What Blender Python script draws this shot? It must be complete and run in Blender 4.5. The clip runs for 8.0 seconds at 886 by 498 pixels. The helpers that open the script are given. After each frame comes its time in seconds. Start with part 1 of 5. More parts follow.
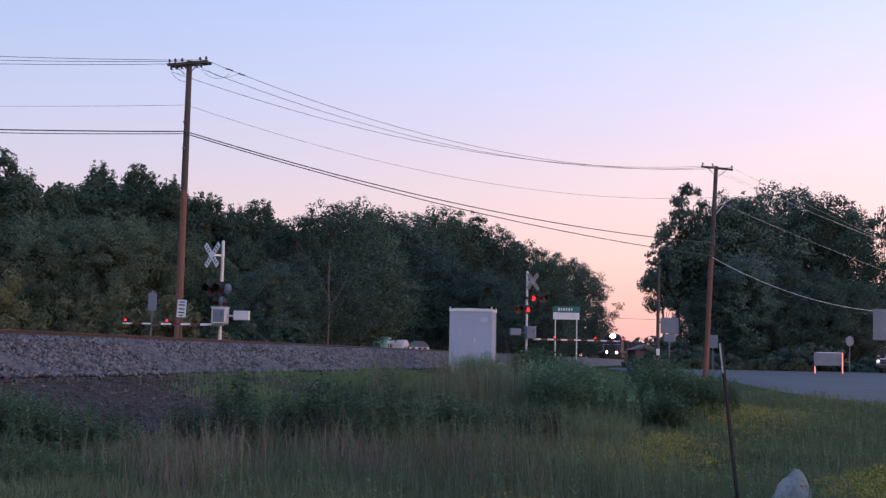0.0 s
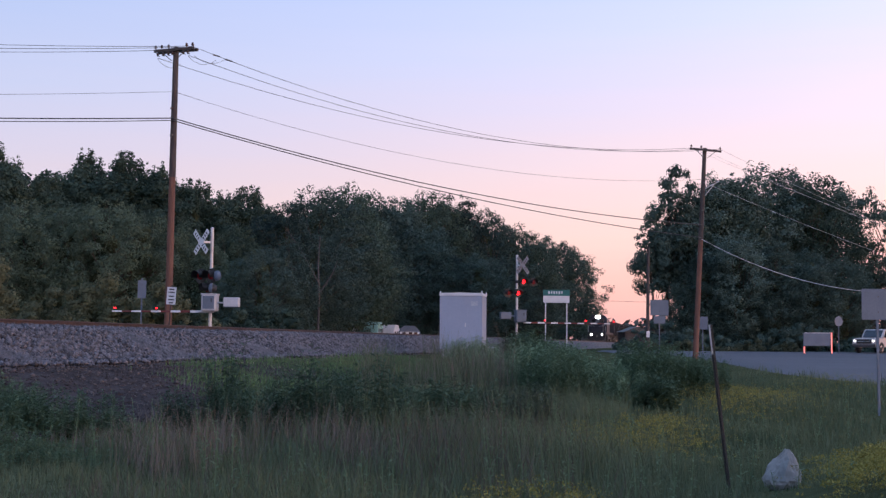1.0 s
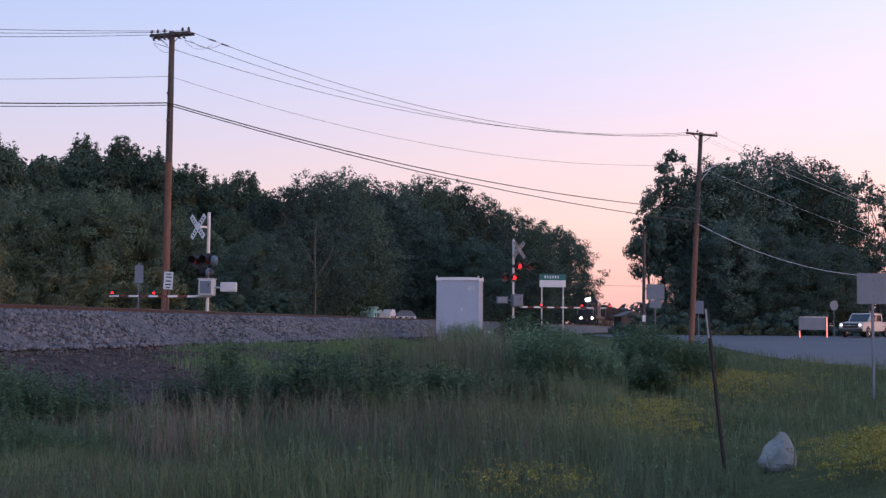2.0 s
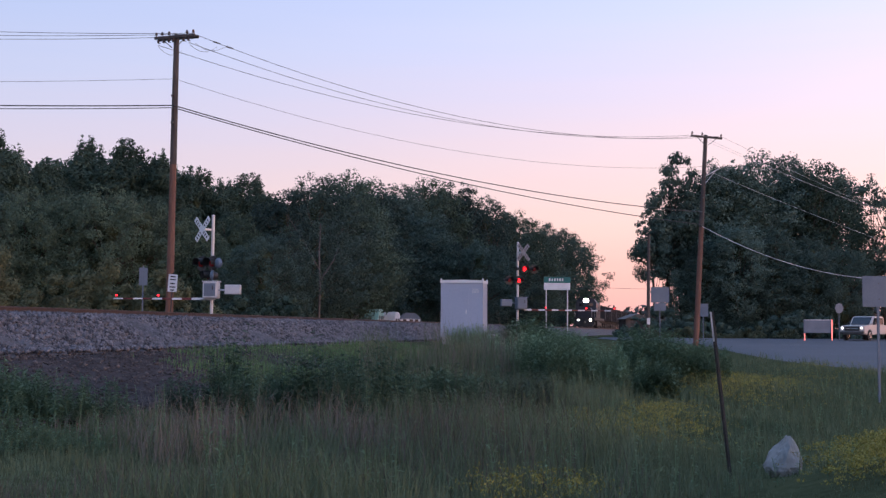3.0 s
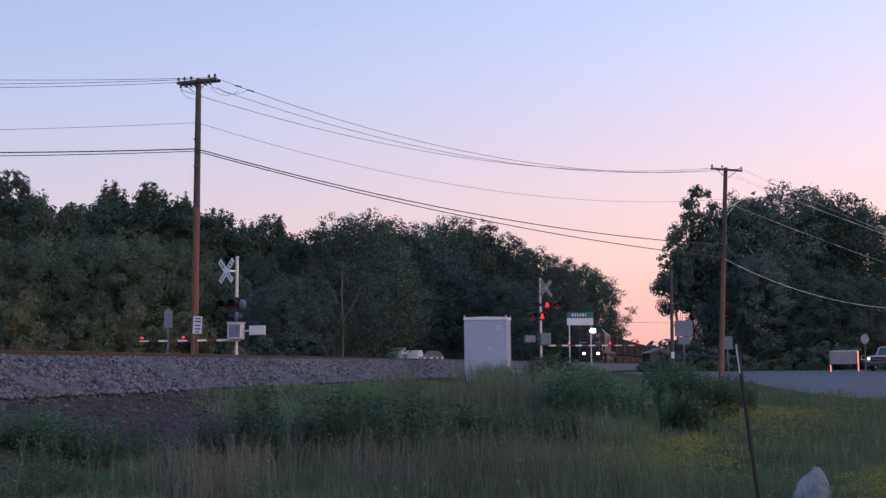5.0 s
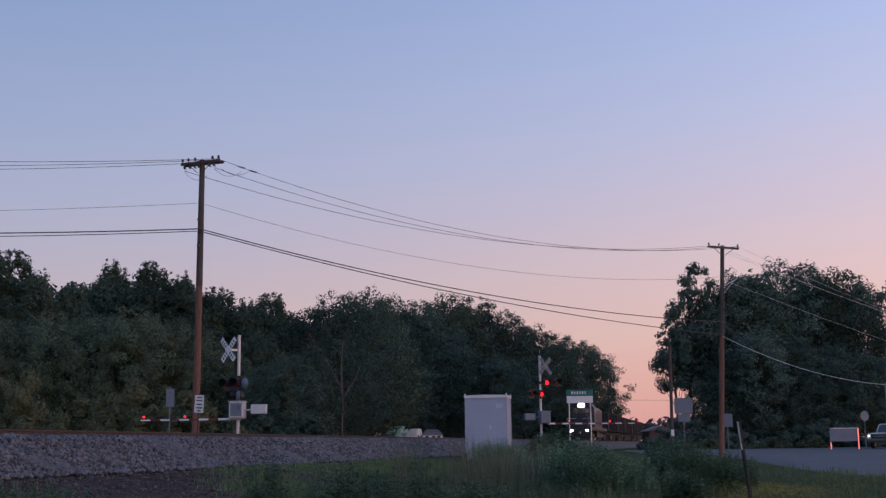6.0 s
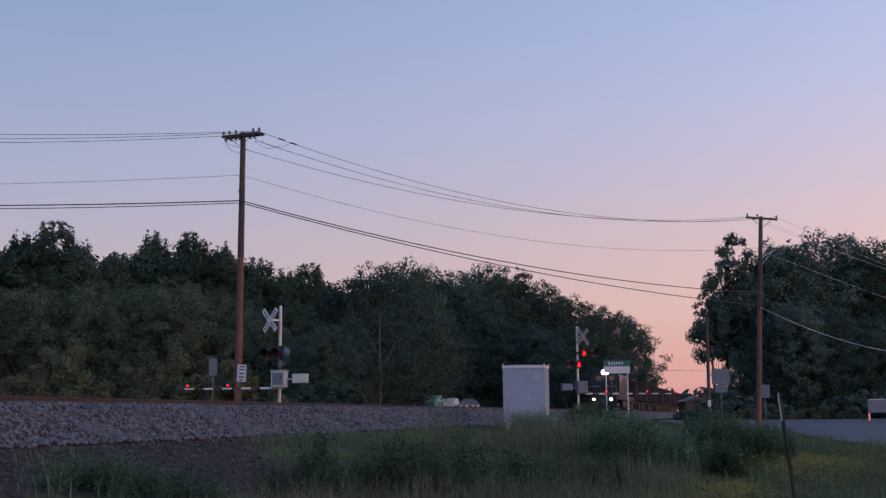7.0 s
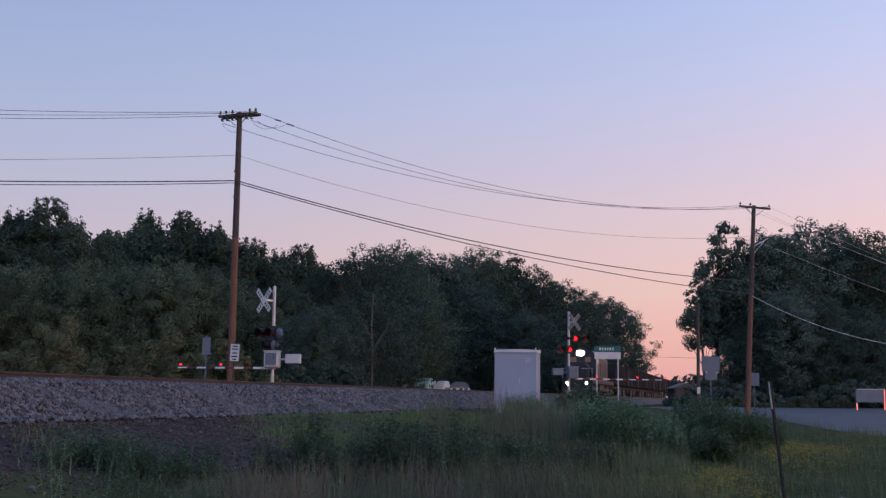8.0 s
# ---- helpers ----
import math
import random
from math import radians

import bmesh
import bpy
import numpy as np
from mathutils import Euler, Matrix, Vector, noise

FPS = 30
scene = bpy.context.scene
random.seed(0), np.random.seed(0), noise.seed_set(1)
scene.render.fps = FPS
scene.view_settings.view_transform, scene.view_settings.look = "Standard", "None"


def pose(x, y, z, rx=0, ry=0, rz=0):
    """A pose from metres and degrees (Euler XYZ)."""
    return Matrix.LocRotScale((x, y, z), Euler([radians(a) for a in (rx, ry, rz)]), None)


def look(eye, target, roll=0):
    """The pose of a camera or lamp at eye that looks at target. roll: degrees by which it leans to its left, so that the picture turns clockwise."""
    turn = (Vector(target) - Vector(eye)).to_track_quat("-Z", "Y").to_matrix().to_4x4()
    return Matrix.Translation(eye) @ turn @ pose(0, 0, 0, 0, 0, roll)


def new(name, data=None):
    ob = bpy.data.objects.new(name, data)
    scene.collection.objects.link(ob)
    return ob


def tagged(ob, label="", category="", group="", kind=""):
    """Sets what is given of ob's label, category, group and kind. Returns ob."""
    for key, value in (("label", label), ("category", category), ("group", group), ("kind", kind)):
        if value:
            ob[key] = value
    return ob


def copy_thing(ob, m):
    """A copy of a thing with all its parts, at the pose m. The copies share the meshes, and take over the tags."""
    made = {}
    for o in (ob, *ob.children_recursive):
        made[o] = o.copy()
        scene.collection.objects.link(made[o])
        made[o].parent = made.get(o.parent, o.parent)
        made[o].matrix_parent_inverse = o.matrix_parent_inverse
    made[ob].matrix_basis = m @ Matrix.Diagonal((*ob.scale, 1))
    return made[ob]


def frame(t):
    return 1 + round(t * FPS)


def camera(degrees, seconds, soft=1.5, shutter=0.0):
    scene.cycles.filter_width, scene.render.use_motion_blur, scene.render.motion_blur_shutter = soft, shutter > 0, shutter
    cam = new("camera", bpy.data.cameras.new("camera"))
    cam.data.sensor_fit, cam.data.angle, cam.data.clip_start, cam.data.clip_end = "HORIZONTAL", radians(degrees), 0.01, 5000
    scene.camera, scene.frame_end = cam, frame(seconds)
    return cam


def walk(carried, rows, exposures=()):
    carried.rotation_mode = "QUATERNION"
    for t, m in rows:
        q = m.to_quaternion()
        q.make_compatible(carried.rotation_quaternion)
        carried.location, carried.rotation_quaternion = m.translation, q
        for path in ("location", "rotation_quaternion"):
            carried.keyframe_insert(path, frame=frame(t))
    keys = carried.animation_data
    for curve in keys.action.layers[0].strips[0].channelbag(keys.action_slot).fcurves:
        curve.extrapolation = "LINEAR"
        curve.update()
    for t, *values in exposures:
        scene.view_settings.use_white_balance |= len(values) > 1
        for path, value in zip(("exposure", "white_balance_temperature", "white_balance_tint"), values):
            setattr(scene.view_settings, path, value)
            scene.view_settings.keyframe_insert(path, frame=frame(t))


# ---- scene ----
EYE_ROWS = [  # seconds, yaw, pitch, roll, x, y, z
    (0.0, -1.007, 5.244, 1.105, -0.008, 0.030, 1.599),
    (0.2, -1.417, 5.197, 1.100, -0.001, 0.010, 1.593),
    (0.5, -1.060, 5.074, 0.551, 0.003, 0.009, 1.595),
    (0.7, -0.817, 4.863, 0.653, -0.004, 0.016, 1.597),
    (1.0, -0.500, 4.503, 0.477, -0.002, 0.039, 1.599),
    (1.5, -0.000, 3.950, 0.300, -0.000, 0.040, 1.601),
    (1.7, -0.188, 3.787, 0.327, -0.022, -0.016, 1.598),
    (2.8, -0.404, 3.738, 0.489, -0.030, -0.052, 1.602),
    (3.0, -0.517, 3.881, 0.461, -0.022, 0.007, 1.602),
    (3.5, -0.618, 4.221, 0.302, -0.022, -0.018, 1.599),
    (4.0, -0.515, 4.740, 0.145, -0.015, -0.011, 1.598),
    (4.2, -0.715, 4.782, -0.158, -0.020, 0.011, 1.599),
    (5.3, -1.601, 7.118, -0.429, -0.104, -0.307, 1.587),
    (5.5, -1.198, 8.495, -0.594, -0.131, -0.413, 1.580),
    (6.0, -1.360, 9.424, -0.670, -0.198, -0.643, 1.581),
    (6.5, -2.105, 9.094, -0.610, -0.274, -0.849, 1.584),
    (6.7, -2.461, 8.669, -0.505, -0.273, -0.922, 1.583),
    (7.0, -3.101, 7.991, -0.417, -0.321, -1.029, 1.583),
    (7.2, -3.457, 7.942, -0.429, -0.316, -1.079, 1.582),
    (7.5, -2.969, 7.711, -0.211, -0.360, -1.122, 1.585),
    (8.0, -2.726, 7.164, 0.549, -0.391, -1.237, 1.585),
]
EXPOSURES = [(0.0, 0.05), (1.5, 0.10), (3.5, 0.06), (4.2, 0.0), (5.3, -0.1), (5.5, -0.2), (6.0, -0.54), (6.5, -0.6), (7.0, -0.54), (8.0, -0.36)]


def eye_pose(yaw, pitch, roll, x, y, z):
    a, b = radians(yaw), radians(pitch)
    way = Vector((math.sin(a) * math.cos(b), math.cos(a) * math.cos(b), math.sin(b)))
    return look((x, y, z), Vector((x, y, z)) + way * 50, roll)


cam = camera(40.94, 8.0, soft=1.4)
walk(cam, [(r[0], eye_pose(*r[1:])) for r in EYE_ROWS], EXPOSURES)

# ---- world and sun: dusk, the sun almost down behind and to the side of the viewer ----
SUN_AZ, SUN_EL = 112.0, 4.0  # degrees, clockwise from the view's forward
world = bpy.data.worlds.new("dusk_sky")
scene.world = world
world.use_nodes = True
wn, wl = world.node_tree.nodes, world.node_tree.links
wn.clear()
w_out, w_bg = wn.new("ShaderNodeOutputWorld"), wn.new("ShaderNodeBackground")
w_sky = wn.new("ShaderNodeTexSky")
w_sky.sky_type, w_sky.sun_disc = "NISHITA", False
w_sky.sun_elevation, w_sky.sun_rotation = radians(SUN_EL), radians(SUN_AZ)
w_tc, w_sep, w_ramp = wn.new("ShaderNodeTexCoord"), wn.new("ShaderNodeSeparateXYZ"), wn.new("ShaderNodeValToRGB")
w_scale, w_side = wn.new("ShaderNodeMath"), wn.new("ShaderNodeMath")
wl.new(w_tc.outputs["Generated"], w_sep.inputs[0])
w_side.operation, w_side.inputs[1].default_value = "MULTIPLY", -0.11
wl.new(w_sep.outputs["X"], w_side.inputs[0])
w_add = wn.new("ShaderNodeMath")
w_add.operation = "ADD"
wl.new(w_sep.outputs["Z"], w_add.inputs[0])
wl.new(w_side.outputs[0], w_add.inputs[1])
w_cloud, w_cmap, w_cmul = wn.new("ShaderNodeTexNoise"), wn.new("ShaderNodeMapping"), wn.new("ShaderNodeMath")
w_cmap.inputs["Scale"].default_value = (2.0, 2.0, 34.0)
w_cloud.inputs["Scale"].default_value, w_cloud.inputs["Detail"].default_value = 2.2, 5.0
wl.new(w_tc.outputs["Generated"], w_cmap.inputs[0])
wl.new(w_cmap.outputs[0], w_cloud.inputs["Vector"])
w_cmul.operation = "MULTIPLY_ADD"
w_cmul.inputs[1].default_value, w_cmul.inputs[2].default_value = 0.022, -0.011
wl.new(w_cloud.outputs["Fac"], w_cmul.inputs[0])
w_add2 = wn.new("ShaderNodeMath")
w_add2.operation = "ADD"
wl.new(w_add.outputs[0], w_add2.inputs[0])
wl.new(w_cmul.outputs[0], w_add2.inputs[1])
w_scale.operation, w_scale.use_clamp, w_scale.inputs[1].default_value = "MULTIPLY", True, 2.0
wl.new(w_add2.outputs[0], w_scale.inputs[0])
wl.new(w_scale.outputs[0], w_ramp.inputs[0])
SKY = [  # twice the sine of the height above the horizon, colour
    (0.00, (0.86, 0.42, 0.43)), (0.06, (0.90, 0.47, 0.47)), (0.15, (0.90, 0.57, 0.57)), (0.27, (0.80, 0.60, 0.69)),
    (0.38, (0.68, 0.60, 0.80)), (0.48, (0.58, 0.60, 0.87)), (0.60, (0.49, 0.565, 0.89)), (0.75, (0.395, 0.505, 0.85)), (1.0, (0.22, 0.36, 0.70))]
ramp = w_ramp.color_ramp
while len(ramp.elements) < len(SKY):
    ramp.elements.new(0.5)
for e, (p, c) in zip(ramp.elements, SKY):
    e.position, e.color = p, (*c, 1)
w_mix = wn.new("ShaderNodeMix")
w_mix.data_type, w_mix.blend_type = "RGBA", "ADD"
w_mix.inputs["Factor"].default_value = 0.05
wl.new(w_ramp.outputs[0], w_mix.inputs[6])
wl.new(w_sky.outputs[0], w_mix.inputs[7])
wl.new(w_mix.outputs[2], w_bg.inputs["Color"])
w_str, w_back, w_both = wn.new("ShaderNodeMath"), wn.new("ShaderNodeMath"), wn.new("ShaderNodeMath")  # brighter towards the sunset
w_str.operation = "MULTIPLY_ADD"
w_str.inputs[1].default_value, w_str.inputs[2].default_value = 0.45, 1.04
wl.new(w_sep.outputs["X"], w_str.inputs[0])
w_back.operation = "MULTIPLY_ADD"
w_back.inputs[1].default_value, w_back.inputs[2].default_value = -0.58, 0.54
wl.new(w_sep.outputs["Y"], w_back.inputs[0])
w_both.operation = "ADD"
wl.new(w_str.outputs[0], w_both.inputs[0])
wl.new(w_back.outputs[0], w_both.inputs[1])
wl.new(w_both.outputs[0], w_bg.inputs["Strength"])
wl.new(w_bg.outputs[0], w_out.inputs["Surface"])

sun = new("sun", bpy.data.lights.new("sun", "SUN"))
sun.data.energy, sun.data.angle, sun.data.color = 0.7, radians(9), (1.0, 0.55, 0.38)
sa, se = radians(SUN_AZ), radians(SUN_EL)
sun.matrix_world = look((math.sin(sa) * math.cos(se) * 300, math.cos(sa) * math.cos(se) * 300, math.sin(se) * 300), (0, 0, 0))


# ---- materials ----
def surface(name, dark, light, rough=0.8, scale=4.0, fine=40.0, bump=0.2, metal=0.0, island=0.0, random_ob=0.0, stretch=(1, 1, 1), spec=0.3):
    """Two-scale noise between two colours with fine relief; island / random_ob vary the tone by piece."""
    m = bpy.data.materials.new(name)
    m.use_nodes = True
    n, l = m.node_tree.nodes, m.node_tree.links
    b = n["Principled BSDF"]
    b.inputs["Roughness"].default_value, b.inputs["Metallic"].default_value = rough, metal
    b.inputs["Specular IOR Level"].default_value = spec
    tc, mp = n.new("ShaderNodeTexCoord"), n.new("ShaderNodeMapping")
    mp.inputs["Scale"].default_value = stretch
    l.new(tc.outputs["Object"], mp.inputs[0])
    a, c = n.new("ShaderNodeTexNoise"), n.new("ShaderNodeTexNoise")
    a.inputs["Scale"].default_value, a.inputs["Detail"].default_value = scale, 4
    c.inputs["Scale"].default_value, c.inputs["Detail"].default_value = fine, 6
    l.new(mp.outputs[0], a.inputs["Vector"])
    l.new(mp.outputs[0], c.inputs["Vector"])
    s = n.new("ShaderNodeMath")
    s.operation = "ADD"
    l.new(a.outputs["Fac"], s.inputs[0])
    l.new(c.outputs["Fac"], s.inputs[1])
    last = s
    if island or random_ob:
        src = n.new("ShaderNodeNewGeometry") if island else n.new("ShaderNodeObjectInfo")
        k = n.new("ShaderNodeMath")
        k.operation = "MULTIPLY_ADD"
        l.new(src.outputs["Random Per Island" if island else "Random"], k.inputs[0])
        k.inputs[1].default_value = 2 * (island or random_ob)
        k.inputs[2].default_value = -(island or random_ob)
        s2 = n.new("ShaderNodeMath")
        s2.operation = "ADD"
        l.new(s.outputs[0], s2.inputs[0])
        l.new(k.outputs[0], s2.inputs[1])
        last = s2
        if island and random_ob:
            info, k3, s3 = n.new("ShaderNodeObjectInfo"), n.new("ShaderNodeMath"), n.new("ShaderNodeMath")
            k3.operation, s3.operation = "MULTIPLY_ADD", "ADD"
            l.new(info.outputs["Random"], k3.inputs[0])
            k3.inputs[1].default_value, k3.inputs[2].default_value = 2 * random_ob, -random_ob
            l.new(s2.outputs[0], s3.inputs[0])
            l.new(k3.outputs[0], s3.inputs[1])
            last = s3
    r = n.new("ShaderNodeMapRange")
    r.inputs["From Min"].default_value, r.inputs["From Max"].default_value = 0.65, 1.35
    l.new(last.outputs[0], r.inputs["Value"])
    x = n.new("ShaderNodeMix")
    x.data_type = "RGBA"
    x.inputs[6].default_value, x.inputs[7].default_value = (*dark, 1), (*light, 1)
    l.new(r.outputs[0], x.inputs["Factor"])
    l.new(x.outputs[2], b.inputs["Base Color"])
    if bump:
        u = n.new("ShaderNodeBump")
        u.inputs["Strength"].default_value, u.inputs["Distance"].default_value = bump, 0.03
        l.new(c.outputs["Fac"], u.inputs["Height"])
        l.new(u.outputs[0], b.inputs["Normal"])
    return m


def leafy(name, dark, light, through_light=0.3, scale=0.25, island=0.14, rough=0.8):
    """A leaf surface that lets part of the light through."""
    m = surface(name, dark, light, rough, scale, 3.0, 0.0, island=island, random_ob=0.36, spec=0.2)
    n, l = m.node_tree.nodes, m.node_tree.links
    b = n["Principled BSDF"]
    t, x = n.new("ShaderNodeBsdfTranslucent"), n.new("ShaderNodeMixShader")
    l.new(b.inputs["Base Color"].links[0].from_socket, t.inputs["Color"])
    x.inputs[0].default_value = through_light
    l.new(b.outputs[0], x.inputs[1])
    l.new(t.outputs[0], x.inputs[2])
    l.new(x.outputs[0], n["Material Output"].inputs["Surface"])
    return m


def glow(name, colour, strength):
    m = bpy.data.materials.new(name)
    m.use_nodes = True
    b = m.node_tree.nodes["Principled BSDF"]
    b.inputs["Base Color"].default_value = (*[min(1, c) for c in colour], 1)
    b.inputs["Emission Color"].default_value = (*colour, 1)
    b.inputs["Emission Strength"].default_value = strength
    return m


def glass(name, colour):
    m = bpy.data.materials.new(name)
    m.use_nodes = True
    b = m.node_tree.nodes["Principled BSDF"]
    b.inputs["Base Color"].default_value = (*colour, 1)
    b.inputs["Roughness"].default_value = 0.06
    b.inputs["Specular IOR Level"].default_value = 0.7
    return m


M_GRASS_SOIL = surface("grass_soil", (0.035, 0.042, 0.020), (0.080, 0.082, 0.042), 1.0, 0.35, 9, 0.6, spec=0.0)
M_DIRT = surface("dark_earth", (0.026, 0.022, 0.021), (0.085, 0.070, 0.066), 1.0, 1.2, 18, 1.0, spec=0.0)
M_ASPHALT = surface("asphalt", (0.062, 0.061, 0.066), (0.095, 0.092, 0.098), 0.85, 0.25, 60, 0.25)
M_BALLAST = surface("ballast_bed", (0.032, 0.030, 0.032), (0.105, 0.097, 0.10), 0.9, 3, 22, 1.0)
M_STONE = surface("ballast_stone", (0.022, 0.021, 0.024), (0.145, 0.135, 0.142), 0.85, 6, 40, 0.3, island=0.35)
M_RAIL = surface("rusty_rail", (0.036, 0.024, 0.021), (0.074, 0.047, 0.040), 0.6, 5, 50, 0.2, metal=0.3)
M_TIE = surface("creosoted_wood", (0.035, 0.024, 0.020), (0.10, 0.072, 0.055), 0.9, 3, 30, 0.5, random_ob=0.2)
M_BARK = surface("bark", (0.030, 0.022, 0.016), (0.085, 0.064, 0.050), 0.95, 3, 20, 0.8, stretch=(1, 1, 0.2))
M_POLE = surface("treated_pole_wood", (0.065, 0.032, 0.024), (0.17, 0.085, 0.060), 0.85, 2, 30, 0.4, stretch=(1, 1, 0.08))
M_POLE_GREY = surface("weathered_pole_wood", (0.030, 0.025, 0.024), (0.095, 0.075, 0.066), 0.9, 2, 30, 0.4, stretch=(1, 1, 0.08))
M_LEAF = leafy("leaf", (0.029, 0.048, 0.033), (0.075, 0.113, 0.080))
M_LEAF_DARK = leafy("leaf_dark", (0.022, 0.039, 0.033), (0.062, 0.097, 0.077))
M_LEAF_TALL = leafy("cottonwood_leaf", (0.046, 0.075, 0.061), (0.125, 0.180, 0.141))
M_LEAF_LIGHT = leafy("leaf_light", (0.039, 0.058, 0.037), (0.090, 0.125, 0.081))
M_LEAF_OLIVE = leafy("olive_leaf", (0.048, 0.055, 0.030), (0.117, 0.128, 0.071))
M_DEAD_WOOD = surface("grey_dead_wood", (0.040, 0.036, 0.034), (0.105, 0.095, 0.090), 0.9, 3, 20, 0.4, stretch=(1, 1, 0.2))
# dark green as painted shade for the solids inside tree crowns
M_CORE = surface("crown_core_shade", (0.022, 0.030, 0.018), (0.050, 0.062, 0.036), 1.0, 1.0, 8, 0.5, spec=0.0)
M_GRASS = leafy("grass_blade", (0.043, 0.067, 0.033), (0.118, 0.144, 0.082))
M_GRASS_BRIGHT = leafy("fresh_grass_blade", (0.056, 0.102, 0.040), (0.112, 0.178, 0.074))
M_GRASS_DRY = leafy("dry_grass_blade", (0.070, 0.059, 0.047), (0.155, 0.130, 0.104))
M_CLOD = surface("earth_clod", (0.03, 0.025, 0.024), (0.11, 0.095, 0.092), 1.0, 4, 30, 0.3, island=0.3, spec=0.0)
M_STRAW = surface("dead_stem", (0.06, 0.050, 0.046), (0.16, 0.13, 0.115), 0.9, 1, 5, 0.0, island=0.3)
M_WEED = leafy("weed_leaf", (0.071, 0.114, 0.063), (0.171, 0.242, 0.135))
M_WEED_DARK = leafy("dark_weed_leaf", (0.046, 0.081, 0.049), (0.125, 0.181, 0.097))
M_FLOWER = surface("yellow_petals", (0.11, 0.105, 0.022), (0.23, 0.205, 0.040), 0.7, 2, 20, 0.0, island=0.3)
M_PALE_FLOWER = surface("pale_petals", (0.20, 0.22, 0.13), (0.34, 0.35, 0.22), 0.8, 2, 20, 0.0, island=0.3)
M_WHITE = surface("white_paint", (0.38, 0.39, 0.41), (0.54, 0.55, 0.56), 0.5, 1.5, 25, 0.05)
M_SHED = surface("painted_metal_shed", (0.208, 0.240, 0.308), (0.252, 0.288, 0.356), 0.45, 0.7, 12, 0.05)
M_GALV = surface("galvanised_metal", (0.34, 0.35, 0.36), (0.52, 0.53, 0.54), 0.5, 3, 40, 0.1, metal=0.5)
M_SIGN_BACK = surface("dull_sign_back", (0.076, 0.095, 0.125), (0.116, 0.138, 0.170), 0.6, 1.5, 25, 0.03)
M_ALU = surface("bare_aluminium", (0.32, 0.32, 0.33), (0.45, 0.45, 0.46), 0.5, 2, 30, 0.05, metal=0.4)
M_BLACK = surface("black_paint", (0.010, 0.010, 0.011), (0.028, 0.028, 0.030), 0.5, 4, 30, 0.1)
M_RED_BAND = surface("red_reflective_tape", (0.06, 0.014, 0.014), (0.11, 0.022, 0.02), 0.5, 5, 30, 0.05)
M_CONCRETE = surface("concrete", (0.25, 0.24, 0.23), (0.42, 0.41, 0.39), 0.9, 2, 30, 0.3)
M_GREEN_SIGN = surface("green_sign_sheeting", (0.008, 0.075, 0.070), (0.02, 0.12, 0.11), 0.5, 2, 20, 0.02)
M_WIRE = surface("wire", (0.03, 0.03, 0.03), (0.07, 0.07, 0.07), 0.6, 3, 20, 0.0)
M_CABLE = surface("cable_sheath", (0.02, 0.02, 0.02), (0.05, 0.05, 0.05), 0.5, 3, 20, 0.0)
M_PORCELAIN = surface("brown_porcelain", (0.05, 0.03, 0.025), (0.10, 0.06, 0.05), 0.25, 3, 20, 0.0)
M_STEEL = surface("dark_steel", (0.05, 0.048, 0.046), (0.11, 0.105, 0.10), 0.6, 3, 30, 0.15, metal=0.6)
M_LOCO = surface("locomotive_paint", (0.010, 0.012, 0.018), (0.030, 0.033, 0.042), 0.45, 0.8, 12, 0.08)
M_CAR = surface("freight_car_paint", (0.016, 0.014, 0.015), (0.042, 0.036, 0.036), 0.7, 0.6, 10, 0.15, random_ob=0.3)
M_BAG = leafy("white_plastic_bag", (0.17, 0.18, 0.18), (0.30, 0.31, 0.30), 0.35, 5.0, 0.0, 0.35)
M_TRUCK = surface("tan_truck_paint", (0.36, 0.31, 0.28), (0.46, 0.40, 0.37), 0.3, 0.8, 20, 0.02, spec=0.6)
M_STAKE = surface("blackened_steel", (0.014, 0.014, 0.014), (0.04, 0.038, 0.036), 0.6, 5, 40, 0.2)
M_TYRE = surface("rubber", (0.012, 0.012, 0.012), (0.03, 0.03, 0.03), 0.9, 4, 30, 0.2)
M_CHROME = surface("chrome", (0.55, 0.55, 0.56), (0.7, 0.7, 0.7), 0.2, 4, 30, 0.0, metal=1.0)
M_TEAL = surface("teal_paint", (0.16, 0.36, 0.36), (0.26, 0.48, 0.47), 0.5, 1, 10, 0.02)
M_GLASS_DARK = glass("dark_window", (0.012, 0.014, 0.018))
M_RED_ON = glow("red_lens_lit", (1.0, 0.012, 0.02), 3.2)
M_RED_DIM = surface("red_lens", (0.10, 0.008, 0.010), (0.20, 0.015, 0.02), 0.25, 5, 30, 0.0)
M_HEAD = glow("headlight_beam_lens", (1.0, 0.90, 0.78), 160.0)
M_DITCH = glow("ditch_light_lens", (1.0, 0.88, 0.74), 90.0)
M_CARLAMP = glow("vehicle_headlamp", (1.0, 0.95, 0.88), 2.4)
# no lamp: emission stands in for light thrown back by the reflectors
M_REFLECT = glow("orange_reflector_glow", (1.0, 0.22, 0.17), 1.0)
M_FAR = surface("far_foliage", (0.030, 0.036, 0.034), (0.060, 0.066, 0.058), 0.95, 0.05, 0.6, 0.0)


# ---- mesh helpers ----
def part(name, bm, material, parent=None, label="", m=None):
    """Link a bmesh as one mesh object, under a thing or a part when a parent is given."""
    data = bpy.data.meshes.new(name)
    bm.to_mesh(data)
    bm.free()
    for x in material if isinstance(material, (list, tuple)) else [material]:
        data.materials.append(x)
    ob = new(name, data)
    if parent is not None:
        ob.parent = parent
    if m is not None:
        ob.matrix_basis = m
    return tagged(ob, label=label)


def shared(name, data, parent, m):
    ob = new(name, data)
    ob.parent = parent
    ob.matrix_basis = m
    return ob


def thing(name, label, category, m, group=""):
    ob = new(name)
    ob.matrix_basis = m
    return tagged(ob, label=label, category=category, group=group)


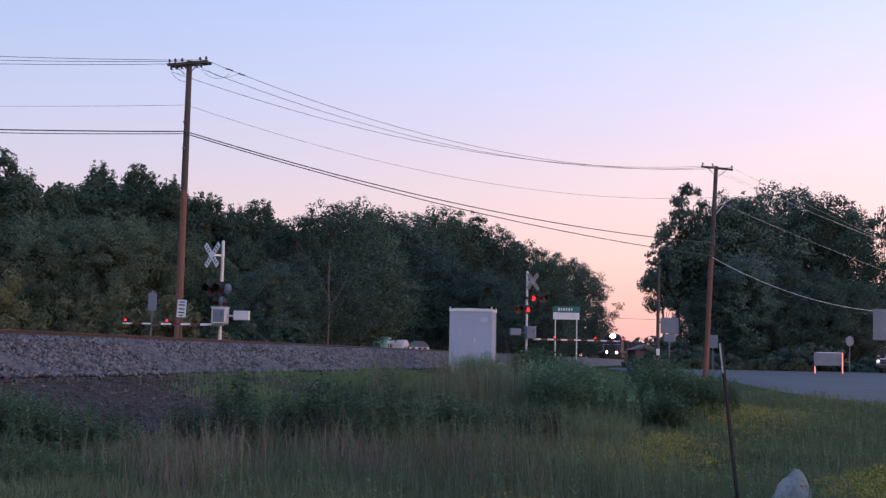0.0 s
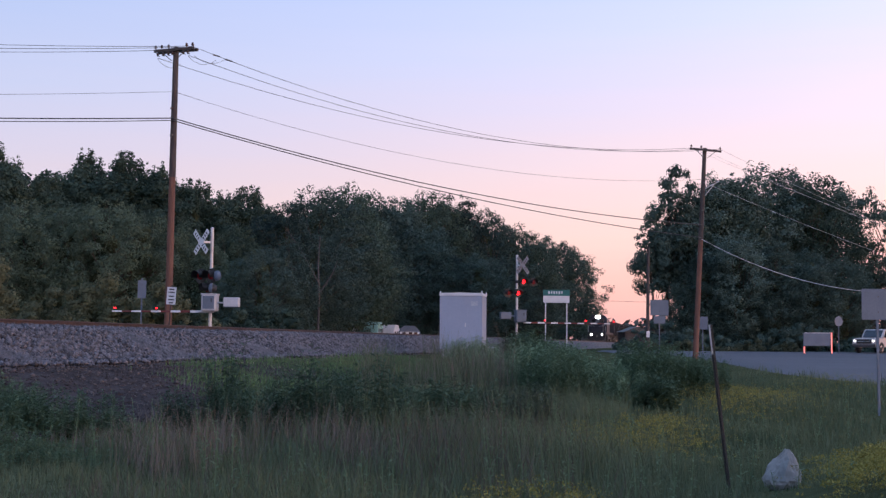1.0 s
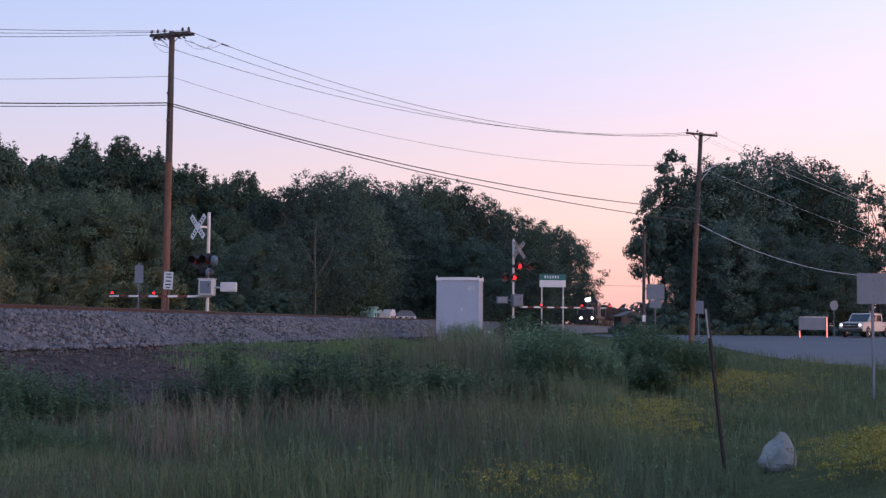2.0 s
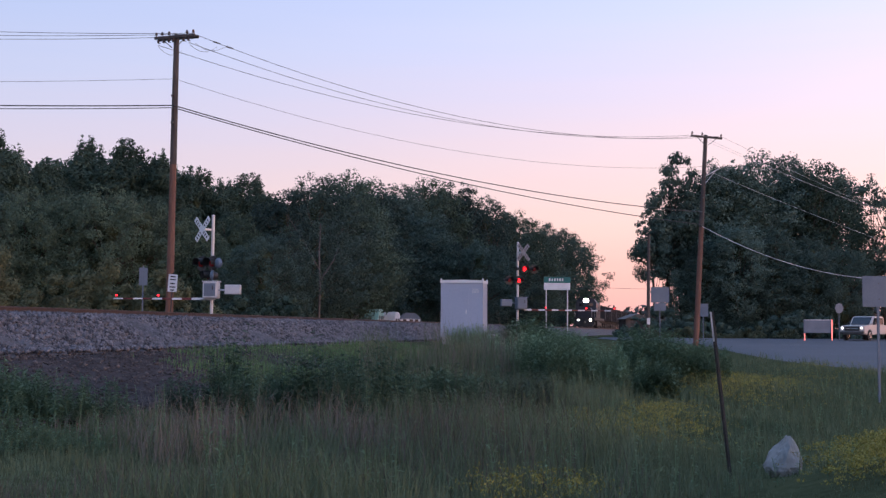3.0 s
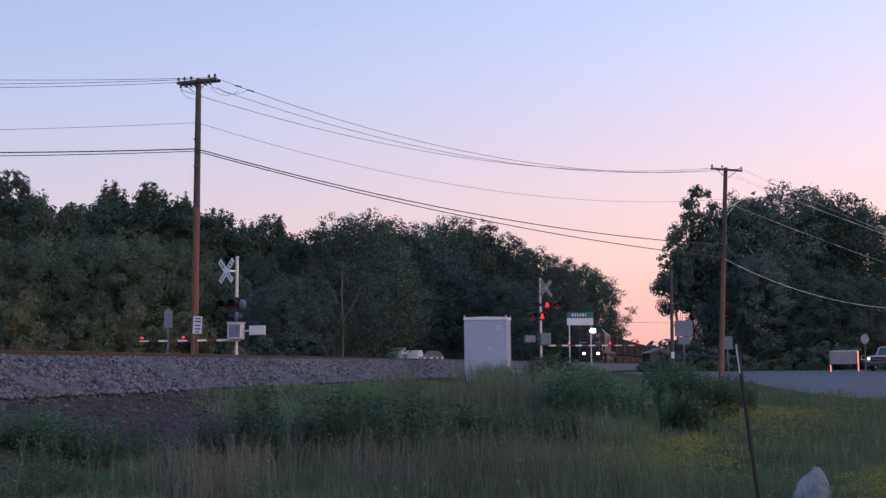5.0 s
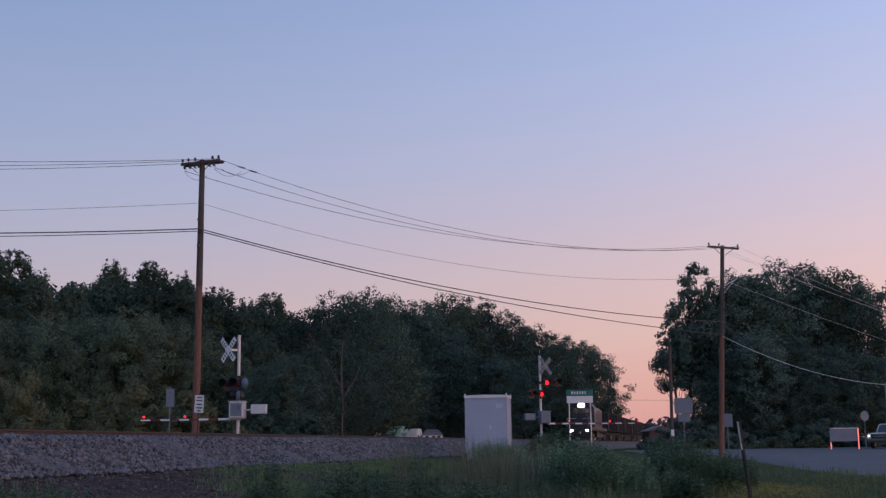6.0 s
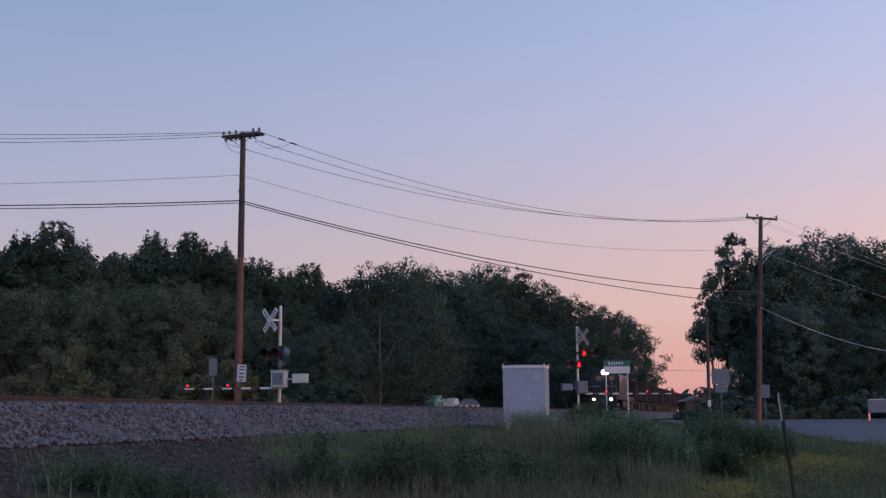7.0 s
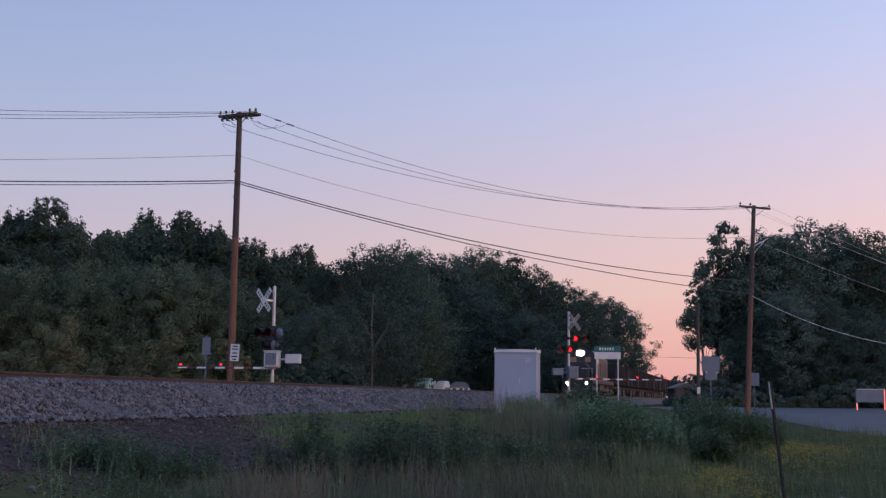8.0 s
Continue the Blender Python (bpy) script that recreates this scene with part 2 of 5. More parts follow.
def raw_mesh(name, verts, faces, materials, slots=None, smooth=False):
    """A mesh from arrays: verts (n, 3), faces (m, k)."""
    verts, faces = np.asarray(verts, np.float32), np.asarray(faces, np.int32)
    me = bpy.data.meshes.new(name)
    me.vertices.add(len(verts))
    me.vertices.foreach_set("co", verts.ravel())
    k = faces.shape[1]
    me.loops.add(faces.size)
    me.loops.foreach_set("vertex_index", faces.ravel())
    me.polygons.add(len(faces))
    me.polygons.foreach_set("loop_start", np.arange(0, faces.size, k, dtype=np.int32))
    for x in materials:
        me.materials.append(x)
    if slots is not None:
        me.polygons.foreach_set("material_index", np.asarray(slots, np.int32))
    if smooth:
        me.polygons.foreach_set("use_smooth", np.ones(len(faces), bool))
    me.update(calc_edges=True)
    me.validate()
    return me


def box(bm, x, y, z, sx, sy, sz, bevel=0.0, turn=None):
    """A box about its centre, with rounded edges where bevel is given."""
    r = bmesh.ops.create_cube(bm, size=1.0)
    vs = r["verts"]
    bmesh.ops.scale(bm, vec=(sx, sy, sz), verts=vs)
    if bevel:
        es = list({e for v in vs for e in v.link_edges})
        out = bmesh.ops.bevel(bm, geom=es, offset=bevel, segments=2, affect="EDGES", profile=0.5)
        vs = list({v for f in out["faces"] for v in f.verts} | {v for v in vs if v.is_valid})
    if turn is not None:
        bmesh.ops.transform(bm, matrix=turn, verts=vs)
    bmesh.ops.translate(bm, vec=(x, y, z), verts=vs)
    return vs


def rod(bm, a, b, ra, rb=None, n=10):
    """A tapered rod from a to b."""
    a, b = Vector(a), Vector(b)
    rb = ra if rb is None else rb
    d = b - a
    r = bmesh.ops.create_cone(bm, cap_ends=True, segments=n, radius1=ra, radius2=rb, depth=d.length)
    q = Vector((0, 0, 1)).rotation_difference(d.normalized()).to_matrix().to_4x4()
    bmesh.ops.transform(bm, matrix=Matrix.Translation((a + b) / 2) @ q, verts=r["verts"])
    return r["verts"]


def lathe(bm, rows, n=16, m=None):
    """A turned solid about z: rows of (radius, height)."""
    rings = []
    for r, h in rows:
        rings.append([bm.verts.new((max(r, 1e-4) * math.cos(2 * math.pi * i / n), max(r, 1e-4) * math.sin(2 * math.pi * i / n), h)) for i in range(n)])
    for p, q in zip(rings, rings[1:]):
        for i in range(n):
            bm.faces.new((p[i], p[(i + 1) % n], q[(i + 1) % n], q[i]))
    bm.faces.new(list(reversed(rings[0])))
    bm.faces.new(rings[-1])
    vs = [v for ring in rings for v in ring]
    if m is not None:
        bmesh.ops.transform(bm, matrix=m, verts=vs)
    return vs


def prism(bm, outline, y0, y1, m=None):
    """An outline in x, z drawn out from y0 to y1."""
    a = [bm.verts.new((x, y0, z)) for x, z in outline]
    b = [bm.verts.new((x, y1, z)) for x, z in outline]
    bm.faces.new(a)
    bm.faces.new(list(reversed(b)))
    k = len(outline)
    for i in range(k):
        bm.faces.new((a[i], b[i], b[(i + 1) % k], a[(i + 1) % k]))
    bmesh.ops.recalc_face_normals(bm, faces=list({f for v in a + b for f in v.link_faces}))
    if m is not None:
        bmesh.ops.transform(bm, matrix=m, verts=a + b)
    return a + b


def BM():
    return bmesh.new()


# ---- the lie of the land ----
TRACK_AZ = 11.23
TN = Vector((math.cos(radians(TRACK_AZ)), -math.sin(radians(TRACK_AZ)), 0))
TD = Vector((math.sin(radians(TRACK_AZ)), math.cos(radians(TRACK_AZ)), 0))
TRACK_OFF, RAIL_Z = -15.5, 2.04


def track_point(s, u=0.0, z=0.0):
    p = TD * s + TN * (TRACK_OFF + u)
    return Vector((p.x, p.y, z))


def smooth(a, b, v):
    t = np.clip((v - a) / (b - a), 0, 1)
    return t * t * (3 - 2 * t)


def ground_z(x, y):
    """Height of the ground, for arrays or numbers."""
    x, y = np.asarray(x, float), np.asarray(y, float)
    u = TN.x * x + TN.y * y - TRACK_OFF
    near = np.interp(u, [3.4, 4.2, 6.4, 8.5, 11, 15, 400], [1.05, 1.0, 0.62, 0.35, 0.16, 0.0, 0.0])
    far = np.interp(-u, [2.4, 5, 9, 14, 60], [1.5, 1.45, 1.2, 1.1, 1.3])
    z = np.where(u > 0, near, far)
    z = z + 0.07 * np.sin(x * 0.9 + 1.3) * np.sin(y * 0.55) * smooth(6, 9, u) + 0.04 * np.sin(x * 2.3) * np.sin(y * 1.9 + x) * smooth(6, 9, u)
    # rise of the road towards the crossing, and the low bank along it
    road = np.interp(y, [-50, 20, 50, 95, 130], [0.30, 0.33, 0.37, 1.0, 1.0])
    k = smooth(9.0, 14.0, x) * smooth(-8, 4, u)
    z = z * (1 - k) + road * k
    # higher bank of turf near the viewer on the road's side
    z = z + 0.62 * np.exp(-(((x - 4.9) / 1.5) ** 2 + ((y - 10.2) / 2.6) ** 2))
    # swell under the weeds
    z = z + 0.50 * np.exp(-(((x - 4.2) / 3.6) ** 2 + ((y - 29) / 6.0) ** 2))
    # level shelf near the crossing
    c = smooth(52, 80, y) * smooth(1.0, 6.0, u) * smooth(24, 12, u)
    z = z * (1 - c) + np.maximum(z, 0.9) * c
    under = smooth(3.6, 2.6, np.abs(u))
    return z * (1 - under) + 0.9 * under


def gz(x, y):
    return float(ground_z(x, y))


def axis(parts_):
    return np.unique(np.concatenate([np.arange(a, b, s) for a, b, s in parts_]))


gx = axis([(-2600, -200, 150), (-200, -60, 10), (-60, -20, 1.5), (-20, 22, 0.4), (22, 60, 1.5), (60, 200, 10), (200, 2601, 150)])
gy = axis([(-2600, -100, 150), (-100, -10, 10), (-10, 4, 1.0), (4, 40, 0.4), (40, 110, 1.0), (110, 300, 10), (300, 2601, 150)])
GX, GY = np.meshgrid(gx, gy)
gv = np.stack([GX, GY, ground_z(GX, GY)], -1).reshape(-1, 3)
nx, ny = len(gx), len(gy)
gi = np.arange(nx * ny).reshape(ny, nx)
gf = np.stack([gi[:-1, :-1], gi[:-1, 1:], gi[1:, 1:], gi[1:, :-1]], -1).reshape(-1, 4)
gc = gv[gf].mean(1)
gu = TN.x * gc[:, 0] + TN.y * gc[:, 1] - TRACK_OFF
wob = np.sin(gc[:, 0] * 0.8) * 0.7 + np.sin(gc[:, 1] * 0.5 + 2) * 0.8
g_slot = ((gu > 2.5) & (gu + wob < 7.4) & (gc[:, 1] < 34 + 3 * wob)).astype(int)
ground = new("ground", raw_mesh("ground", gv, gf, [M_GRASS_SOIL, M_DIRT], g_slot, True))
tagged(ground, "rough grassy ground with a strip of dark earth beside the railway", "ground", kind="structure")


def build_road():
    """The asphalt road that runs away past the bank and widens to a junction."""
    ys = np.concatenate([np.arange(-30, 50, 4.0), np.arange(50, 104, 3.0)])
    xs = np.array([0, 0.4, 3, 7, 12, 20, 32, 48, 75, 140])
    v, f = [], []
    for y in ys:
        x0 = 14.0 + 0.3 * math.sin(y * 0.11) - 1.5 * float(smooth(70, 95, y))
        for i, x in enumerate(xs):
            z = gz(max(x0 + x, 14.2), y) + (0.05 if i else -0.05)
            v.append((x0 + x, y, z + (0.03 if 2 < i < 8 else 0)))
    n = len(xs)
    for j in range(len(ys) - 1):
        for i in range(n - 1):
            f.append((j * n + i, j * n + i + 1, (j + 1) * n + i + 1, (j + 1) * n + i))
    ob = new("road", raw_mesh("road", v, f, [M_ASPHALT], None, True))
    tagged(ob, "grey worn asphalt road with a grass edge", "road", kind="structure")


build_road()


# ---- railway ----
def build_track():
    bed = BM()
    a, b = -12.0, 420.0
    rows = [(-3.7, 0.85), (-1.75, 1.80), (-1.3, 1.87), (1.3, 1.87), (1.75, 1.80), (3.05, 1.14), (3.5, 0.9)]
    vs = []
    steps = np.concatenate([np.arange(a, 120, 1.5), np.arange(120, b + 1, 20)])
    for s in steps:
        ring = []
        for u, z in rows:
            k = 0.05 if abs(u) < 3 else 0.16
            w = noise.noise(Vector((s * 0.5, u * 1.7, 3.0)))
            ring.append(bed.verts.new(track_point(s, u + k * w * 2, z + 0.05 * w)))
        vs.append(ring)
    for p, q in zip(vs, vs[1:]):
        for i in range(len(rows) - 1):
            bed.faces.new((p[i], p[i + 1], q[i + 1], q[i]))
    bmesh.ops.recalc_face_normals(bed, faces=bed.faces[:])
    track = thing("railway_track", "rusty railway track on a raised bed of crushed grey stone", "railway track", Matrix())
    tagged(track, kind="structure")
    part("ballast_bed", bed, M_BALLAST, track)
    turn = Matrix.Rotation(-radians(TRACK_AZ), 4, "Z")
    prof = [(-0.07, 0), (0.07, 0), (0.07, 0.015), (0.012, 0.035), (0.012, 0.125), (0.036, 0.135), (0.036, 0.165), (0.028, 0.172), (-0.028, 0.172), (-0.036, 0.165), (-0.036, 0.135), (-0.012, 0.125), (-0.012, 0.035), (-0.07, 0.015)]
    for side in (-0.7525, 0.7525):
        bm = BM()
        prism(bm, prof, a, b)
        part("rail", bm, M_RAIL, track, m=Matrix.Translation(track_point(0, side, RAIL_Z - 0.172)) @ turn)
    bm = BM()
    box(bm, 0, 0, 0, 2.6, 0.23, 0.18, 0.015)
    tie = part("tie", bm, M_TIE, track, m=Matrix.Translation(track_point(12, 0, RAIL_Z - 0.255)) @ turn)
    for i in range(1, 230):
        shared("tie", tie.data, track, Matrix.Translation(track_point(12 + i * 0.55, random.uniform(-0.03, 0.03), RAIL_Z - 0.255 + random.uniform(-0.012, 0.008))) @ turn @ Matrix.Rotation(random.uniform(-0.02, 0.02), 4, "Z"))
    # loose stones on the near shoulder and crib
    rng = np.random.default_rng(5)
    base = np.array([(1, 0, 0), (0, 1, 0), (-1, 0, 0), (0, -1, 0), (0, 0, 1), (0, 0, -1)], float)
    tri = np.array([(0, 1, 4), (1, 2, 4), (2, 3, 4), (3, 0, 4), (1, 0, 5), (2, 1, 5), (3, 2, 5), (0, 3, 5)])
    n = 34000
    s = 14 + 76 * rng.random(n) ** 1.35
    u = rng.uniform(0.9, 3.15, n) + np.abs(rng.normal(0, 0.2, n))
    z = np.interp(u, [0, 1.3, 1.75, 3.05, 4.6], [1.87, 1.87, 1.80, 1.14, 0.99])
    size = rng.uniform(0.032, 0.085, n) * np.interp(s, [14, 90], [0.9, 1.6])
    sh = base[None] * rng.uniform(0.55, 1.15, (n, 6, 1)) * size[:, None, None] * rng.uniform(0.6, 1.2, (n, 1, 3))
    ang = rng.uniform(0, 6.283, n)
    tilt = rng.uniform(-0.7, 0.7, n)
    cy, sy, ct, st = np.cos(ang)[:, None], np.sin(ang)[:, None], np.cos(tilt)[:, None], np.sin(tilt)[:, None]
    X, Y, Z = sh[..., 0], sh[..., 1], sh[..., 2]
    Y, Z = Y * ct - Z * st, Y * st + Z * ct
    X, Y = X * cy - Y * sy, X * sy + Y * cy
    px = TD.x * s + TN.x * (TRACK_OFF + u)
    py = TD.y * s + TN.y * (TRACK_OFF + u)
    v = np.stack([X + px[:, None], Y + py[:, None], Z + (z + 0.012)[:, None]], -1).reshape(-1, 3)
    f = (tri[None] + (np.arange(n) * 6)[:, None, None]).reshape(-1, 3)
    ob = new("ballast_stones", raw_mesh("ballast_stones", v, f, [M_STONE]))
    tagged(ob, "loose crushed grey ballast stones on the track shoulder", "ballast", kind="stuff")


build_track()


# ---- trees ----
def leaf_cloud(rng, centres, radii, per, size, flat=0.75):
    """Small folded leaf sprays scattered through clumps: arrays of vertices and faces."""
    radii = np.asarray(radii, float)
    many = np.maximum(6, per * (radii / radii.mean()) ** 2).astype(int)  # even density from clump to clump
    c = np.repeat(centres, many, 0)
    r = np.repeat(radii, many)
    n = len(c)
    d = rng.normal(size=(n, 3))
    tall = np.repeat(rng.uniform(0.7, 1.6, len(centres)), many) * flat
    d *= np.minimum(1, 1.75 / np.linalg.norm(d, axis=1))[:, None]
    p = c + d * r[:, None] * 0.62 * np.stack([np.ones(n), np.ones(n), tall], 1)
    d /= np.linalg.norm(d, axis=1)[:, None]
    nor = d * 1.0 + rng.normal(size=(n, 3)) * 0.34 + np.array([0, 0, 0.25])
    nor /= np.linalg.norm(nor, axis=1)[:, None]
    t = np.cross(nor, rng.normal(size=(n, 3)))
    t /= np.linalg.norm(t, axis=1)[:, None]
    b = np.cross(nor, t)
    s = size * rng.uniform(0.6, 1.4, n)[:, None]
    v = np.stack([p - t * s, p - b * s * 0.55 + nor * s * 0.12, p + t * s * 1.1, p + b * s * 0.55 + nor * s * 0.12], 1).reshape(-1, 3)
    f = np.arange(n * 4).reshape(n, 4)
    return v, f


def make_tree(name, seed, h, radius, base, mat, label, per=76, clumps=310, leaf=0.105, spire=0.0, core=True, spikes=0):
    """One tree about its foot: tapered trunk, limbs that reach the clumps, a dense crown with an uneven outline."""
    rng = np.random.default_rng(seed)
    tree = thing(name, label, "tree", Matrix())
    bm = BM()
    pts = [Vector((0, 0, -0.3))]
    for i in range(1, 7):
        pts.append(Vector((rng.normal(0, 0.10) * i, rng.normal(0, 0.10) * i, h * 0.85 * i / 6)))
    r0 = h * 0.017
    for i in range(6):
        rod(bm, pts[i], pts[i + 1], r0 * (1 - i / 6.6), r0 * (1 - (i + 1) / 6.6), 9)
    part("trunk", bm, M_BARK, tree)
    ang = rng.uniform(0, 6.283, clumps)
    hh = base + (0.97 - base) * rng.random(clumps) ** 0.85
    x = (hh - base) / (1 - base)
    env = radius * (np.sin(np.clip(x * 0.93 + 0.09, 0, 1) * math.pi) ** 0.62 * (1 - spire * x) + 0.05)
    lob = 1 + 0.22 * np.sin(ang * 3 + seed) + 0.15 * np.sin(ang * 5 + hh * 9)
    rad = env * lob * rng.uniform(0.35, 1.0, clumps) ** 0.6
    cen = np.stack([np.cos(ang) * rad, np.sin(ang) * rad, hh * h], 1)
    crad = (0.032 + 0.066 * rng.random(clumps) ** 1.3) * h * (1 - 0.3 * x)
    # a few sprays that stand out past the outline
    k = clumps // 4
    cen[:k, :2] *= 1.10
    crad[:k] *= 0.65
    top = np.argsort(-hh)[:26]
    cen[top, 2] += h * rng.uniform(-0.03, 0.045, 26)
    crad[top] *= rng.uniform(0.45, 0.8, 26)
    if spikes:  # upright shoots that taper to a point above the crown
        lead = np.argsort(-(hh + 0.12 * rng.random(clumps)))[:spikes]
        for j, up in enumerate((0.016, 0.034, 0.050, 0.064)):
            cen = np.concatenate([cen, cen[lead] + np.array([0, 0, 1.0]) * h * up * rng.uniform(0.8, 1.3, (spikes, 1)) + rng.normal(0, 0.004 * h, (spikes, 3))])
            crad = np.concatenate([crad, np.full(spikes, h * (0.022 - 0.0045 * j))])
    bm = BM()
    for i in range(0, clumps, 7):
        q = pts[min(5, max(1, int(hh[i] * 5)))]
        rod(bm, q, Vector(cen[i]), r0 * 0.26, r0 * 0.05, 5)
    part("branch_frame", bm, M_BARK, tree)
    v, f = leaf_cloud(rng, cen, crad, per, leaf * h / 14)
    crown = new("crown", raw_mesh("crown", v, f, [mat]))
    crown.parent = tree
    # dark lumpy solids stand in for the crown's inner shade and close sky gaps
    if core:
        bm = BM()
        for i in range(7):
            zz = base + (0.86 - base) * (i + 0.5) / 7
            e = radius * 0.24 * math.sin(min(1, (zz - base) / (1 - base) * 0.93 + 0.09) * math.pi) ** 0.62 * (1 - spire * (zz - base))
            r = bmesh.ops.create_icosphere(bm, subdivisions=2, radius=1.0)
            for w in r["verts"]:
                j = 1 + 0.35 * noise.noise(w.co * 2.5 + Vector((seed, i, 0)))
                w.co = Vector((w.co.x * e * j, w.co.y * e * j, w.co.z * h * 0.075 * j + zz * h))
        part("crown_shade_core", bm, M_CORE, tree)
    return tree


BROAD = [make_tree("tree", 11, 14, 4.6, 0.10, M_LEAF, "broad dark green deciduous tree at the edge of the wood"),
         make_tree("tree", 23, 14, 4.2, 0.07, M_LEAF_DARK, "dense dark green deciduous tree at the edge of the wood", spire=0.2),
         make_tree("tree", 37, 14, 5.0, 0.12, M_LEAF_DARK, "broad deciduous tree with a ragged top in the wood"),
         make_tree("tree", 41, 14, 3.7, 0.05, M_LEAF, "tall narrow dark tree with a pointed ragged top", spire=0.5, spikes=20),
         make_tree("tree", 43, 14, 4.5, 0.08, M_LEAF, "broad green tree with upright feathery shoots at its top", spire=0.2, spikes=34)]
BUSHY = [make_tree("tree", 53, 14, 6.2, 0.02, M_LEAF_LIGHT, "low leafy tree in front of the wood"),
         make_tree("tree", 67, 14, 5.6, 0.02, M_LEAF_LIGHT, "low light green leafy tree in front of the wood")]
TALL = [make_tree("tree", 71, 18, 5.0, 0.14, M_LEAF_TALL, "tall dark cottonwood tree beside the road"),
        make_tree("tree", 83, 18, 4.4, 0.10, M_LEAF_TALL, "tall dark cottonwood tree with gaps in its crown"),
        make_tree("tree", 97, 18, 5.4, 0.16, M_LEAF, "tall broad cottonwood tree beside the road")]
DISTANT = [make_tree("tree", 113, 14, 4.6, 0.10, M_LEAF_DARK, "dark deciduous tree deep in the wood", per=36, leaf=0.19),
           make_tree("tree", 127, 14, 4.2, 0.10, M_LEAF, "deciduous tree deep in the wood", per=36, leaf=0.19)]
SPARSE = make_tree("tree", 101, 16, 2.3, 0.40, M_LEAF_DARK, "slim leaning tree with sparse leaf sprays and sky between", per=85, clumps=74, leaf=0.14, core=False)

OPEN = make_tree("tree", 103, 16, 2.4, 0.34, M_LEAF_DARK, "thin open tree with wide gaps of sky in its crown", per=60, clumps=44, leaf=0.14, core=False)

TREE_USED = set()


def plant(kinds, i, x, y, h, wide=1.0, group="woodland trees"):
    src = kinds[i % len(kinds)]
    built = 18.0 if src in TALL else 16.0 if src in (SPARSE, OPEN) else 14.0
    s = h / built
    m = pose(x, y, gz(x, y) - 0.1, 0, 0, (i * 67) % 360)
    ob = copy_thing(src, m) if src in TREE_USED else src
    ob.matrix_basis = m
    TREE_USED.add(src)
    ob.scale = (s * wide, s * wide, s)
    return tagged(ob, group=group)


LEFT_ROWS = [(-29.7, 64, 10.5), (-27.7, 64, 10.7), (-25.7, 64, 11.5), (-24.8, 66, 10.5), (-23.6, 68, 10.2), (-22.0, 70, 11.6), (-19.5, 70, 11.7), (-17.4, 70, 10.8), (-15.5, 70, 10.1), (-14.2, 73, 9.6), (-12.7, 73, 10.1), (-11.7, 74, 8.6)]
BACK_ROWS = [(-33.1, 74, 11.6), (-30.8, 74, 12.1), (-29.5, 76, 12.0), (-28.1, 78, 11.4), (-26.4, 80, 12.2), (-23.7, 80, 12.6), (-21.0, 80, 12.3), (-18.8, 80, 11.2), (-17.1, 82, 10.7), (-15.1, 82, 10.3), (-13.8, 84, 9.8), (-13.2, 102, 12.0), (-11.4, 112, 13.9), (-9.7, 124, 15.5), (-7.9, 140, 16.4), (-5.0, 152, 18.2), (-1.6, 160, 19.0), (2.3, 170, 18.5), (7.2, 186, 17.6)]
LEFT_FRONT_ROWS = [(-25.2, 56, 6.8), (-24.0, 57, 7.2), (-22.8, 58, 6.8), (-20.8, 58, 7.4), (-19.0, 58, 7.0), (-17.1, 58, 7.5), (-15.6, 59, 7.1), (-13.4, 62, 5.8), (-12.2, 66, 6.8), (-14.6, 62, 6.8)]
MID_ROWS = [(-12.1, 84, 10.3), (-10.7, 92, 12.0), (-9.6, 108, 14.6), (-8.4, 122, 15.9), (-6.1, 136, 16.6), (-3.2, 146, 18.9), (0.3, 152, 18.5), (4.2, 162, 17.1), (8.8, 178, 17.1), (13.4, 200, 17.8), (20.3, 245, 20.8), (27.7, 285, 22.5)]
MID_FRONT_ROWS = [(-10.8, 76, 7.1), (-10.0, 84, 8.0), (-8.1, 118, 10.8), (-4.7, 132, 11.4), (-0.6, 138, 11.6), (3.0, 135, 10.4), (7.5, 155, 10.8), (12.5, 180, 11.7), (16.0, 215, 13.9), (-11.5, 72, 6.0)]
RIGHT_ROWS = [(25.4, 112, 16.1), (26.0, 114, 17.2), (25.5, 112, 16.1), (29.2, 116, 18.1), (33.0, 118, 18.6), (34.8, 114, 16.4), (36.9, 118, 17.6), (49.0, 120, 16.8), (50.2, 118, 16.7), (51.5, 116, 16.8)]
RIGHT_FRONT_ROWS = [(21.3, 108, 7.4), (22.8, 107, 9.6), (26.0, 108, 9.9), (25.0, 106, 7.8), (25.5, 106, 10.7), (28.6, 106, 10.2), (31.9, 106, 9.2), (34.6, 106, 8.8), (42.2, 108, 8.4), (44.2, 106, 8.8)]

WOOD = 1.25  # how much farther back the near wood stands than its rows say
for i, (x, y, h) in enumerate(LEFT_ROWS):
    plant([BROAD[4], BROAD[3]], i, x * WOOD, y * WOOD, h * WOOD * 0.94, 1.05)
for i, (x, y, h) in enumerate(BACK_ROWS):
    k = WOOD if y < 85 else 1.0
    plant(DISTANT, i + 1, x * k, y * k, h * k * 0.97, 1.1)
for i, (x, y, h) in enumerate(LEFT_FRONT_ROWS):
    plant(BUSHY, i, x * WOOD, y * WOOD, h * WOOD, 1.0)
for i, (x, y, h) in enumerate(MID_ROWS):
    plant([BROAD[1], BROAD[2], BROAD[0]], i, x, y, h * (1.02 if y < 150 else 1.07), 0.98)
for i, (x, y, h) in enumerate(MID_FRONT_ROWS):
    plant([BROAD[1], BROAD[2]], i, x, y, h, 1.15)
for i, (x, y, h) in enumerate(RIGHT_ROWS):
    plant(TALL, i, x, y, h, 1.0, "trees beside the road")
